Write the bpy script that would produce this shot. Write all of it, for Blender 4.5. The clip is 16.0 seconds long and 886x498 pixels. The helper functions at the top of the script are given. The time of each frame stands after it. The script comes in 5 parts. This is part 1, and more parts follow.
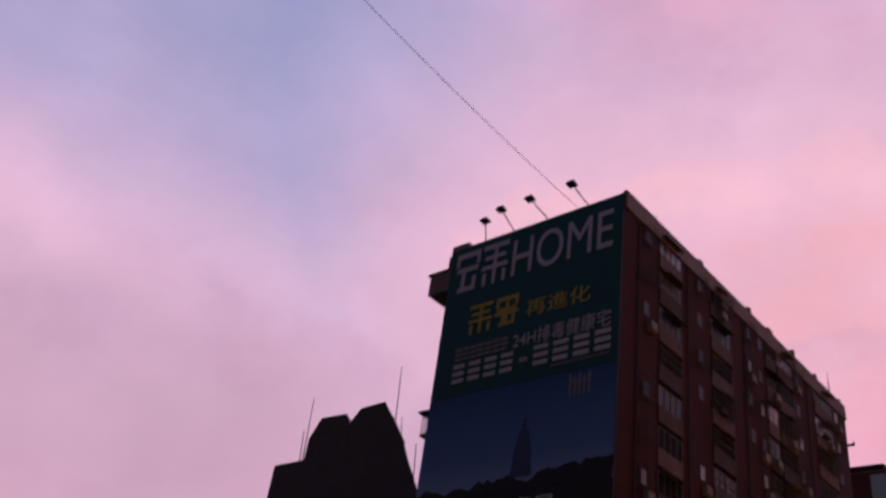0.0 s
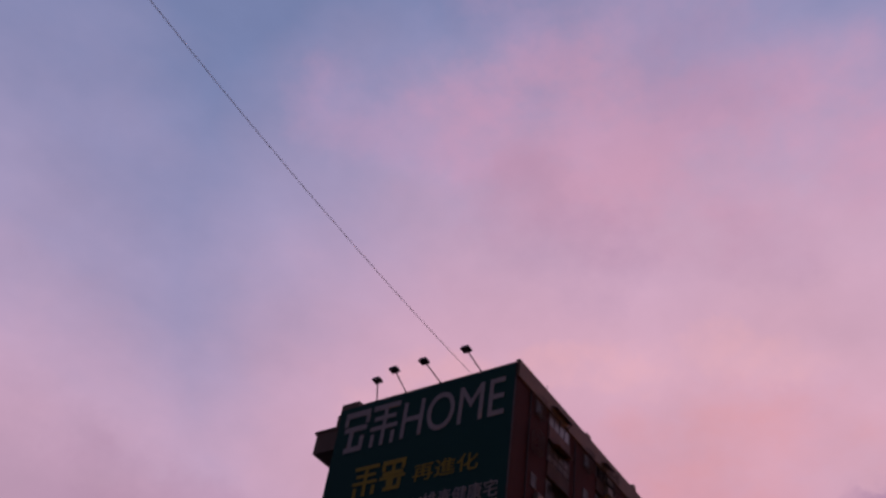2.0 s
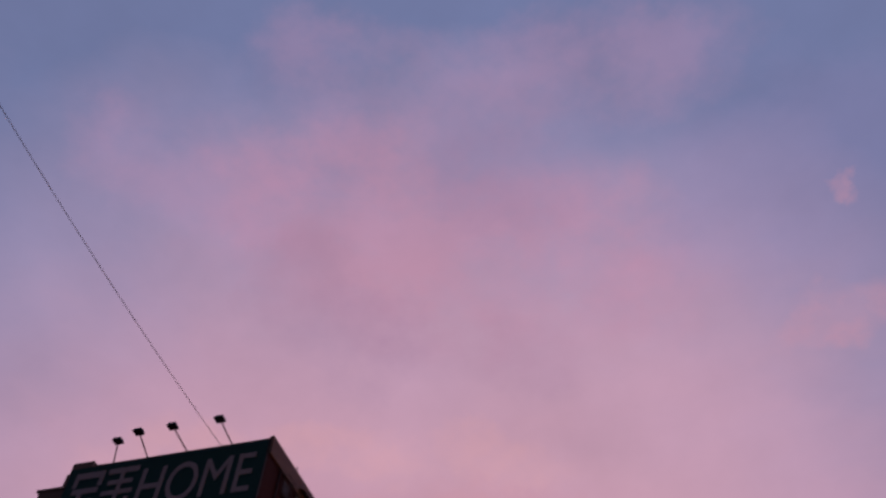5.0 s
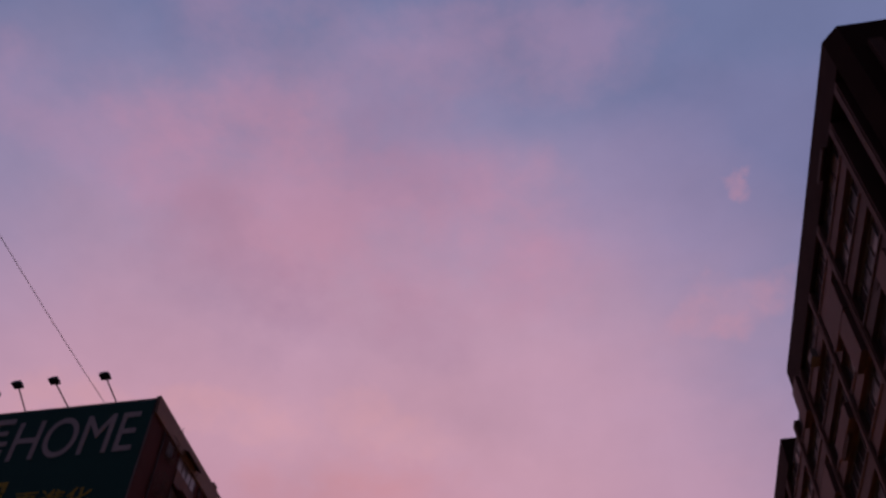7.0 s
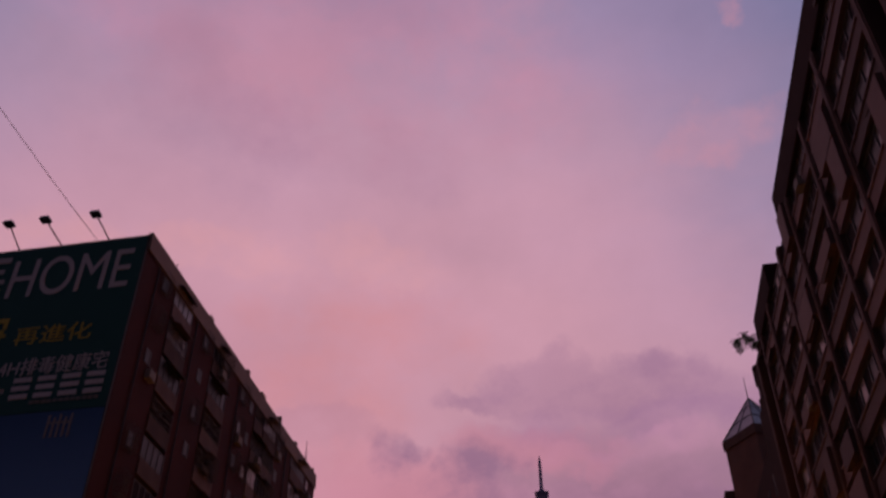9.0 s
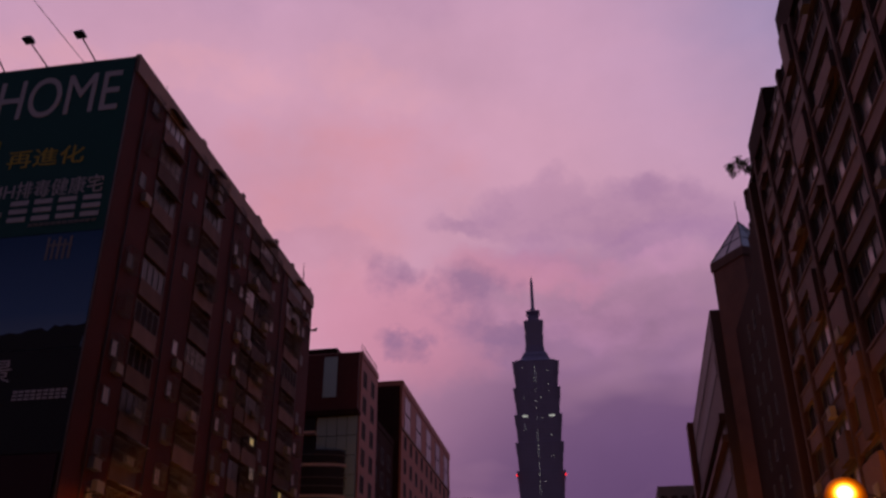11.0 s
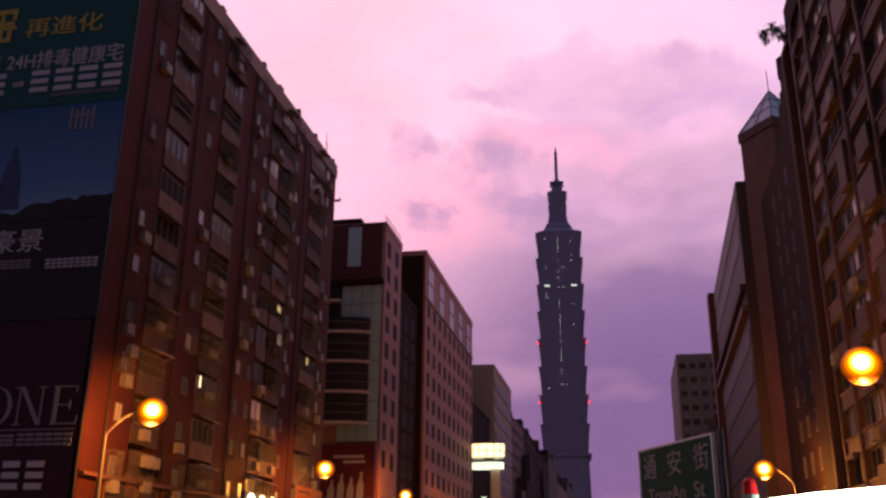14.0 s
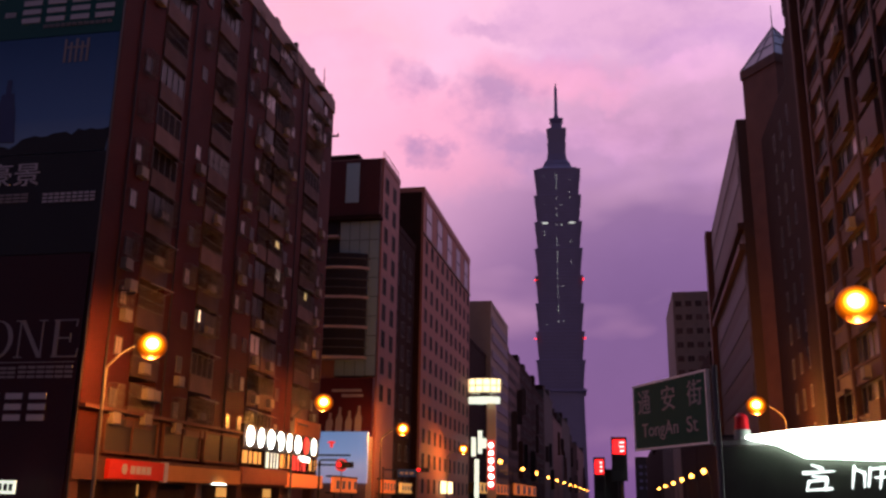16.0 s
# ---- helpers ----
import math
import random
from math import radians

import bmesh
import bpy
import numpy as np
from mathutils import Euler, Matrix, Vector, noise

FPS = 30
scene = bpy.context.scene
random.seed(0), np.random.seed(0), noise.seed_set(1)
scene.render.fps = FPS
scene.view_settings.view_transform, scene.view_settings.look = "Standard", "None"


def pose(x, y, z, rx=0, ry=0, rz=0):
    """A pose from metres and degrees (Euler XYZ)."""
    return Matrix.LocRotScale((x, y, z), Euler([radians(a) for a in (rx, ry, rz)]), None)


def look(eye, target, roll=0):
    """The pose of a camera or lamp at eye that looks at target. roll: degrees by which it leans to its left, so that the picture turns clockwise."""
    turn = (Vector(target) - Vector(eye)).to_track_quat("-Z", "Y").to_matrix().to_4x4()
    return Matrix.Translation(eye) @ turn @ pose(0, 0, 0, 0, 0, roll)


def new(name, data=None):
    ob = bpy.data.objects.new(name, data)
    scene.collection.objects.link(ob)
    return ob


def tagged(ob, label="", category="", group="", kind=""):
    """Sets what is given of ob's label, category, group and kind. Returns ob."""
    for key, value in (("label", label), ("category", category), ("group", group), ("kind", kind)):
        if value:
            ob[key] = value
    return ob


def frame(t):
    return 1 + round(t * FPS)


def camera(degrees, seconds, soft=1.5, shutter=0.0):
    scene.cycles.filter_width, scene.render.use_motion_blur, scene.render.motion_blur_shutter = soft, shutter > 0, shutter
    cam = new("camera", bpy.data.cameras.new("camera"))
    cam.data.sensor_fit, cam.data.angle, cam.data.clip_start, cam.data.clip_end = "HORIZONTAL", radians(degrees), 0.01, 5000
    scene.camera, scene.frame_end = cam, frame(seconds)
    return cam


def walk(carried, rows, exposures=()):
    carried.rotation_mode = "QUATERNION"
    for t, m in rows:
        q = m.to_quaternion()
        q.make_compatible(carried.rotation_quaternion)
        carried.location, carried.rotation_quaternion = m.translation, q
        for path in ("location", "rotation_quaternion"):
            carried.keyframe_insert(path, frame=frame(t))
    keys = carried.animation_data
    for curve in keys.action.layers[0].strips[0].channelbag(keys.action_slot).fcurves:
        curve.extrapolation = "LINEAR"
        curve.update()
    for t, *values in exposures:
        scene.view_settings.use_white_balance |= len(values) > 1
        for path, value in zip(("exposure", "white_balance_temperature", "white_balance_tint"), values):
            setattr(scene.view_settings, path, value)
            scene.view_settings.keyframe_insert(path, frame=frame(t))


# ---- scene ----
EYE = 1.6
cam = camera(51.59, 16.0, soft=2.6, shutter=0.5)
PATH = [
    (0, pose(0, 0, EYE, 122.82, -7.79, 40.55)),
    (0.5, pose(0, 0, EYE, 126.42, -6.50, 39.71)),
    (1, pose(0, 0, EYE, 129.52, -6.68, 37.61)),
    (1.5, pose(0, 0, EYE, 132.05, -6.90, 34.32)),
    (2, pose(0, 0, EYE, 133.78, -7.11, 32.80)),
    (2.5, pose(0, 0, EYE, 135.69, -6.50, 31.26)),
    (3, pose(0, 0, EYE, 137.60, -5.73, 27.35)),
    (3.5, pose(0, 0, EYE, 138.11, -5.55, 25.09)),
    (4, pose(0, 0, EYE, 138.43, -4.75, 22.03)),
    (4.5, pose(0, 0, EYE, 139.23, -4.07, 18.93)),
    (5, pose(0, 0, EYE, 140.21, -3.13, 16.85)),
    (5.2, pose(0, 0, EYE, 140.73, -3.10, 16.09)),
    (7.3, pose(0, 0, EYE, 137.39, -0.59, 9.59)),
    (7.5, pose(0, 0, EYE, 136.16, -0.18, 9.76)),
    (8, pose(0, 0, EYE, 133.58, 0.26, 9.78)),
    (8.5, pose(0, 0, EYE, 130.95, 0.24, 9.79)),
    (9, pose(0, 0, EYE, 128.31, 0.06, 10.03)),
    (9.5, pose(0, 0, EYE, 125.03, -0.05, 10.51)),
    (10, pose(0, 0, EYE, 122.13, 0.13, 9.88)),
    (10.2, pose(0, 0, EYE, 121.06, 0.04, 9.62)),
    (12.3, pose(0, 0, EYE, 113.84, -0.07, 10.27)),
    (12.5, pose(0, 0, EYE, 113.58, -0.18, 10.45)),
    (13, pose(0, 0, EYE, 111.98, -0.20, 10.47)),
    (13.5, pose(0, 0, EYE, 110.79, -0.46, 11.24)),
    (14, pose(0, 0, EYE, 109.27, -0.49, 10.99)),
    (14.5, pose(0, 0, EYE, 108.07, -0.54, 10.78)),
    (15, pose(0, 0, EYE, 106.60, -0.41, 10.88)),
    (15.5, pose(0, 0, EYE, 105.58, -0.39, 10.59)),
    (16, pose(0, 0, EYE, 105.32, -0.79, 10.77)),
]
EXPOSURES = [
    (0.0, 0.48, 6400, 0), (1.0, 0.14, 6350, 0), (1.5, 0.15, 6350, 0), (3.5, -0.11, 6400, 3), (5.0, -0.15, 6400, 4), (7.5, -0.2, 6600, 8),
    (9.0, -0.19, 7050, 15), (10.2, -0.22, 6600, 17.5), (12.3, 0.52, 6500, 8), (14.5, 1.0, 6450, 3), (16.0, 0.79, 6350, 14),
]
walk(cam, PATH, EXPOSURES)


# ---- sky, dusk light ----
def lin(r, g, b):
    return tuple(((c / 255 + 0.055) / 1.055) ** 2.4 if c > 10 else c / 3294.6 for c in (r, g, b)) + (1.0,)


def ramp(tree, stops, source):
    n = tree.nodes.new("ShaderNodeValToRGB")
    el = n.color_ramp.elements
    while len(el) < len(stops):
        el.new(0.5)
    for e, (p, c) in zip(el, stops):
        e.position, e.color = p, c
    tree.links.new(source, n.inputs[0])
    return n.outputs[0]


def direction(az, el):
    a, e = radians(az), radians(el)
    return (math.sin(a) * math.cos(e), math.cos(a) * math.cos(e), math.sin(e))


world = bpy.data.worlds.new("dusk_sky")
scene.world = world
world.use_nodes = True
wt = world.node_tree
wt.nodes.clear()


def wmath(op, a, b=0.0, c=0.0, clamp=False):
    n = wt.nodes.new("ShaderNodeMath")
    n.operation, n.use_clamp = op, clamp
    for i, v in enumerate((a, b, c)):
        if isinstance(v, (int, float)):
            n.inputs[i].default_value = v
        else:
            wt.links.new(v, n.inputs[i])
    return n.outputs[0]


def wnoise(scale, detail, stretch=(1, 1, 1), rough=0.55):
    m = wt.nodes.new("ShaderNodeMapping")
    m.inputs[3].default_value = stretch
    wt.links.new(way, m.inputs[0])
    n = wt.nodes.new("ShaderNodeTexNoise")
    n.inputs["Scale"].default_value, n.inputs["Detail"].default_value = scale, detail
    n.inputs["Roughness"].default_value = rough
    wt.links.new(m.outputs[0], n.inputs["Vector"])
    return n.outputs[0]


def wmix(f, a, b):
    n = wt.nodes.new("ShaderNodeMix")
    n.data_type = "RGBA"
    for i, v in ((0, f), (6, a), (7, b)):
        if isinstance(v, (int, float, tuple)):
            n.inputs[i].default_value = v
        else:
            wt.links.new(v, n.inputs[i])
    return n.outputs[2]


def wblob(az, el, inner, outer):
    """1 near a direction of the sky, 0 beyond outer degrees."""
    n = wt.nodes.new("ShaderNodeVectorMath")
    n.operation = "DOT_PRODUCT"
    wt.links.new(way, n.inputs[0])
    n.inputs[1].default_value = direction(az, el)
    m = wt.nodes.new("ShaderNodeMapRange")
    m.interpolation_type = "SMOOTHSTEP"
    wt.links.new(n.outputs["Value"], m.inputs[0])
    m.inputs[1].default_value, m.inputs[2].default_value = math.cos(radians(outer)), math.cos(radians(inner))
    return m.outputs[0]


way = wt.nodes.new("ShaderNodeTexCoord").outputs["Generated"]
sep = wt.nodes.new("ShaderNodeSeparateXYZ")
wt.links.new(way, sep.inputs[0])
height = sep.outputs[2]
wisps = wnoise(3.2, 5, (1, 1, 2.0))
# the pink reaches highest over the block's corner and sinks towards the sides
off = wt.nodes.new("ShaderNodeVectorMath")
off.operation = "DOT_PRODUCT"
wt.links.new(way, off.inputs[0])
off.inputs[1].default_value = direction(-20, 42)
aside = wmath("MINIMUM", wmath("MULTIPLY_ADD", off.outputs["Value"], -2.0, 2.0), 0.27)
height_n = wmath("ADD", wmath("ADD", height, wmath("SUBTRACT", aside, 0.12)), wmath("MULTIPLY", wmath("SUBTRACT", wisps, 0.5), 0.22))
base = ramp(wt, [
    (0.0, lin(160, 116, 143)), (0.13, lin(170, 124, 152)), (0.24, lin(190, 138, 164)), (0.34, lin(205, 150, 173)),
    (0.48, lin(207, 159, 182)), (0.60, lin(196, 155, 183)), (0.75, lin(160, 143, 180)), (0.92, lin(118, 124, 167)),
], height_n)

# cloud shapes live on a warped copy of the sky, which frays their outlines
drift = wt.nodes.new("ShaderNodeTexNoise")
drift.inputs["Scale"].default_value, drift.inputs["Detail"].default_value, drift.inputs["Roughness"].default_value = 9.0, 5.0, 0.62
wt.links.new(way, drift.inputs["Vector"])
pull = wt.nodes.new("ShaderNodeVectorMath")
pull.operation = "MULTIPLY_ADD"
wt.links.new(drift.outputs["Color"], pull.inputs[0])
pull.inputs[1].default_value, pull.inputs[2].default_value = (0.15, 0.15, 0.11), (-0.075, -0.075, -0.055)
frayed = wt.nodes.new("ShaderNodeVectorMath")
frayed.operation = "ADD"
wt.links.new(way, frayed.inputs[0])
wt.links.new(pull.outputs[0], frayed.inputs[1])
frayed = frayed.outputs[0]


def along(axis):
    n = wt.nodes.new("ShaderNodeVectorMath")
    n.operation = "DOT_PRODUCT"
    wt.links.new(frayed, n.inputs[0])
    n.inputs[1].default_value = axis
    return n.outputs["Value"]


def patch(az, el, wide, tall, core=0.25):
    """1 inside a frayed oval of the sky, that many degrees wide and tall to each side, 0 past its rim."""
    a, e = radians(az), radians(el)
    u = wmath("MULTIPLY", along((math.cos(a), -math.sin(a), 0)), 1 / math.sin(radians(wide)))
    v = wmath("MULTIPLY", along((-math.sin(a) * math.sin(e), -math.cos(a) * math.sin(e), math.cos(e))), 1 / math.sin(radians(tall)))
    w = wmath("MULTIPLY_ADD", along(direction(az, el)), -2.0, 2.0)
    d = wmath("ADD", wmath("ADD", wmath("MULTIPLY", u, u), wmath("MULTIPLY", v, v)), wmath("MULTIPLY", w, w))
    m = wt.nodes.new("ShaderNodeMapRange")
    m.interpolation_type = "SMOOTHSTEP"
    wt.links.new(d, m.inputs[0])
    m.inputs[1].default_value, m.inputs[2].default_value, m.inputs[3].default_value, m.inputs[4].default_value = core, 1.7, 1.0, 0.0
    return m.outputs[0]


def clouds(tint, amount, ovals, grain=None):
    """Blends a tint into the sky over the union of some ovals, mottled by a grain."""
    global base
    f = patch(*ovals[0])
    for o in ovals[1:]:
        f = wmath("MAXIMUM", f, patch(*o))
    if grain is not None:
        f = wmath("MULTIPLY", f, grain)
    base = wmix(wmath("MULTIPLY", f, amount), base, tint)


fluff = wmath("MULTIPLY_ADD", wnoise(8.0, 5, (1, 1, 1.6), 0.6), 3.2, -0.95, clamp=True)
fine = wmath("MULTIPLY_ADD", wnoise(22.0, 5, (1, 1, 1.3), 0.6), 2.6, -0.6, clamp=True)
# deep violet over the avenue's far end
dusk = wmath("MULTIPLY", wblob(4, 3, 8, 29), wmath("MULTIPLY_ADD", wnoise(4.0, 3, (1, 1, 2.5)), 1.4, 0.35, clamp=True))
base = wmix(wmath("MULTIPLY", dusk, 0.95), base, lin(90, 62, 108))
# rosy sheets high in the afterglow, with greyer gaps between them
clouds(lin(208, 146, 174), 0.5, ((-17, 50, 13, 6), (-30, 52, 8, 5)), fluff)
clouds(lin(194, 146, 180), 0.36, ((-5, 61, 9, 4), (-28, 60, 8, 4), (-44, 51, 7, 4)), fluff)
clouds(lin(160, 130, 166), 0.32, ((-15, 55.5, 5, 4, 0.0), (-27, 44, 4, 3.6, 0.0)), fluff)
clouds(lin(176, 136, 166), 0.35, ((-18, 44, 7, 2.2), (-34, 47, 3, 4)), fluff)
clouds(lin(220, 164, 178), 0.55, ((-16, 37.4, 4, 1.6), (-27, 37, 5, 1.6), (-37, 33, 6, 3)), fine)
clouds(lin(164, 140, 186), 0.22, ((15, 51, 9, 6, 0.0),))
clouds(lin(214, 152, 174), 0.5, ((13.4, 43, 3.2, 2.2, 0.0), (17, 49.5, 1.1, 1.0, 0.0)), wmath("MAXIMUM", fine, 0.4))
# peach light low beside the red block
clouds(lin(214, 148, 160), 0.6, ((-19, 28, 6, 4), (-16, 33, 7, 3)), fluff)
clouds(lin(206, 134, 156), 0.55, ((-13, 22.5, 7, 3.2, 0.0), (-4, 25.6, 5, 1.5, 0.0)))
# grey-violet banks and tufts over the avenue
clouds(lin(150, 112, 152), 0.58, ((-2, 29.8, 5, 1.9), (4.5, 29.2, 6, 1.9), (-6.8, 29, 2.6, 1.1), (10, 27.6, 4, 1.5)), wmath("MAXIMUM", fluff, 0.55))
clouds(lin(158, 118, 162), 0.45, ((3, 26.8, 9, 1.6, 0.0), (2, 20.5, 8, 2.0, 0.0)), fluff)
clouds(lin(208, 150, 186), 0.45, ((2, 25, 7, 1.2, 0.0), (0.5, 22.6, 6, 1.5, 0.0)), fluff)
clouds(lin(140, 106, 142), 0.75, ((-13, 25.4, 2.0, 1.5, 0.0), (-7.6, 23.4, 2.6, 2.3, 0.0), (-12.2, 21.5, 1.6, 0.8), (-5.2, 21.3, 1.8, 0.9)), fine)
clouds(lin(158, 126, 154), 0.6, ((-64, 18, 22, 9, 0.0), (-40, 16, 20, 8, 0.0)))
clouds(lin(176, 134, 164), 0.4, ((-19, 26.5, 4, 1.2), (-55, 24, 7, 2.5)), fluff)
# thin mottled veil all over
veil = wmath("MULTIPLY", wmath("SUBTRACT", wnoise(6.0, 5, (1, 1, 1.3), 0.58), 0.5), 0.3)
hsv = wt.nodes.new("ShaderNodeHueSaturation")
wt.links.new(base, hsv.inputs["Color"])
wt.links.new(wmath("ADD", veil, 1.0), hsv.inputs["Value"])
base = hsv.outputs[0]
nishita = wt.nodes.new("ShaderNodeTexSky")
nishita.sky_type, nishita.sun_disc = "NISHITA", False
nishita.sun_elevation, nishita.sun_rotation = radians(0.5), radians(185)
bg_a, bg_b = wt.nodes.new("ShaderNodeBackground"), wt.nodes.new("ShaderNodeBackground")
# the unseen sky behind the viewer is dimmed to darken the facades
fade = wt.nodes.new("ShaderNodeMapRange")
fade.interpolation_type = "SMOOTHSTEP"
wt.links.new(sep.outputs[1], fade.inputs[0])
for i, v in ((1, -0.35), (2, 0.14), (3, 0.1), (4, 1.0)):
    fade.inputs[i].default_value = v
base = wmix(fade.outputs[0], lin(40, 44, 66), base)
wt.links.new(base, bg_a.inputs[0])
wt.links.new(nishita.outputs[0], bg_b.inputs[0])
bg_a.inputs[1].default_value, bg_b.inputs[1].default_value = 1.0, 0.01
add = wt.nodes.new("ShaderNodeAddShader")
out = wt.nodes.new("ShaderNodeOutputWorld")
wt.links.new(bg_a.outputs[0], add.inputs[0])
wt.links.new(bg_b.outputs[0], add.inputs[1])
wt.links.new(add.outputs[0], out.inputs[0])

sun = new("sun", bpy.data.lights.new("sun", "SUN"))
sun.data.energy, sun.data.angle, sun.data.color = 0.02, radians(20), (1.0, 0.75, 0.7)
sun.matrix_world = look((0, -50, 10), (0, 0, 6))


# ---- materials ----
def mat(name, color, rough=0.8, metal=0.0, vary=0.25, scale=1.5, fine=25.0, bump=0.2, spread=0.0, spec=0.12):
    """A worn surface: base colour varied at two scales, with fine relief; spread varies it from piece to piece."""
    m = bpy.data.materials.new(name)
    m.use_nodes = True
    t = m.node_tree
    p = t.nodes["Principled BSDF"]
    p.inputs["Roughness"].default_value, p.inputs["Metallic"].default_value = rough, metal
    p.inputs["Specular IOR Level"].default_value = spec
    co = t.nodes.new("ShaderNodeTexCoord").outputs["Object"]

    def noise_tex(s, d):
        n = t.nodes.new("ShaderNodeTexNoise")
        n.inputs["Scale"].default_value, n.inputs["Detail"].default_value = s, d
        t.links.new(co, n.inputs["Vector"])
        return n.outputs[0]

    def calc(op, a, b):
        n = t.nodes.new("ShaderNodeMath")
        n.operation = op
        for i, v in enumerate((a, b)):
            if isinstance(v, (int, float)):
                n.inputs[i].default_value = v
            else:
                t.links.new(v, n.inputs[i])
        return n.outputs[0]

    big, small = noise_tex(scale, 4), noise_tex(fine, 3)
    both = calc("ADD", calc("MULTIPLY", big, 0.65), calc("MULTIPLY", small, 0.35))
    gain = calc("ADD", calc("MULTIPLY", both, 2 * vary), 1 - vary)
    if spread:
        rnd = t.nodes.new("ShaderNodeObjectInfo").outputs["Random"]
        gain = calc("MULTIPLY", gain, calc("ADD", calc("MULTIPLY", rnd, 2 * spread), 1 - spread))
    mix = t.nodes.new("ShaderNodeVectorMath")
    mix.operation = "SCALE"
    mix.inputs[0].default_value = color[:3]
    t.links.new(gain, mix.inputs[3])
    t.links.new(mix.outputs[0], p.inputs["Base Color"])
    if bump:
        b = t.nodes.new("ShaderNodeBump")
        b.inputs["Strength"].default_value, b.inputs["Distance"].default_value = bump, 0.02
        t.links.new(small, b.inputs["Height"])
        t.links.new(b.outputs[0], p.inputs["Normal"])
    return m


def glowing(name, color, strength):
    m = bpy.data.materials.new(name)
    m.use_nodes = True
    p = m.node_tree.nodes["Principled BSDF"]
    p.inputs["Base Color"].default_value = (*color, 1)
    p.inputs["Emission Color"].default_value = (*color, 1)
    p.inputs["Emission Strength"].default_value = strength
    return m


RED_TILE = mat("dark_red_tile", (0.044, 0.0105, 0.009), 0.75, vary=0.75, scale=0.35, fine=9, spec=0.1)
GREY_TILE = mat("grey_mosaic_tile", (0.085, 0.058, 0.054), 0.8, vary=0.45, scale=0.9, spread=0.45)
CONCRETE = mat("weathered_concrete", (0.19, 0.15, 0.135), 0.9, vary=0.35, scale=0.8)
DARK_CONCRETE = mat("sooty_concrete", (0.07, 0.06, 0.058), 0.9, vary=0.35, scale=0.8)
PINK_TILE = mat("pink_tile", (0.27, 0.125, 0.1), 0.7, vary=0.2, scale=0.7)
BEIGE = mat("beige_plaster", (0.28, 0.21, 0.165), 0.85, vary=0.2, scale=0.5)
BROWN_TILE = mat("brown_tile", (0.088, 0.044, 0.035), 0.65, vary=0.5, scale=0.6)
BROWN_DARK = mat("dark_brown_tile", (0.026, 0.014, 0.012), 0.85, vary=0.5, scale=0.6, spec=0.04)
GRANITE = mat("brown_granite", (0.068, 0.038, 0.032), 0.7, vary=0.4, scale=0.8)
DARK_METAL = mat("dark_painted_metal", (0.04, 0.038, 0.04), 0.5, 0.6, vary=0.3)
GALV = mat("galvanised_steel", (0.1, 0.095, 0.095), 0.7, 0.1, vary=0.25, scale=3)
PALE_STEEL = mat("pale_steel", (0.7, 0.66, 0.58), 0.6, 0.0, vary=0.2, scale=3)
SIGN_PALE = mat("faded_reflective_lettering", (0.3, 0.26, 0.23), 0.7, vary=0.25, scale=6)
WHITE_METAL = mat("white_painted_metal", (0.17, 0.16, 0.155), 0.7, vary=0.2, scale=2, spread=0.15)
FRAME_AL = mat("aluminium_frame", (0.1, 0.1, 0.105), 0.6, 0.2, vary=0.2)
ASPHALT = mat("asphalt", (0.05, 0.05, 0.052), 0.9, vary=0.35, scale=0.4, fine=40)
PAVING = mat("paving", (0.22, 0.2, 0.19), 0.85, vary=0.3, scale=0.7)
GROUND = mat("ground", (0.09, 0.085, 0.08), 0.9, vary=0.3, scale=0.05)
GLASS_DARK = mat("dark_window_glass", (0.015, 0.014, 0.016), 0.45, vary=0.2, scale=0.5, bump=0.02, spread=0.4, spec=0.25)
GLASS_FAR = mat("dim_window_glass", (0.022, 0.018, 0.02), 0.8, vary=0.3, scale=0.5, bump=0, spread=0.5, spec=0.04)
GLASS_PALE = mat("frosted_window_glass", (0.17, 0.15, 0.155), 0.3, vary=0.35, scale=1.5, bump=0.05, spread=0.6, spec=0.6)
# green glass, base brightened in place of a reflected sky
GLASS_GREEN_SKY = mat("green_glass_sky_tint", (0.2, 0.32, 0.36), 0.2, 0.0, vary=0.2, scale=0.4, bump=0.02, spec=0.7)
# far tower's glass, its base lifted to violet-blue for distance haze
GLASS_HAZED = mat("hazed_tower_glass", (0.175, 0.15, 0.26), 0.4, 0.0, vary=0.2, scale=0.05, bump=0.0, spec=0.5)
LEAF = mat("leaf", (0.045, 0.06, 0.03), 0.7, vary=0.4, scale=6)
AD_GREEN = mat("green_printed_vinyl", (0.014, 0.075, 0.07), 0.5, vary=0.12, scale=0.4, bump=0.05)
AD_NAVY = mat("navy_printed_vinyl", (0.022, 0.022, 0.026), 0.5, vary=0.15, scale=0.4, bump=0.05)
AD_RED = mat("red_printed_vinyl", (0.055, 0.01, 0.014), 0.5, vary=0.15, scale=0.4, bump=0.05)
AD_WHITE = mat("white_lettering", (0.42, 0.4, 0.43), 0.6, vary=0.15, scale=1.2, bump=0.05)
AD_GREY = mat("grey_lettering", (0.22, 0.2, 0.21), 0.6, vary=0.15, scale=1.2, bump=0.05)
AD_GOLD = mat("gold_lettering", (0.4, 0.32, 0.07), 0.6, vary=0.15, scale=1.2, bump=0.05)
SIGN_GREEN = mat("green_sign_sheet", (0.01, 0.06, 0.035), 0.75, spec=0.1, vary=0.15, scale=2, bump=0.03)


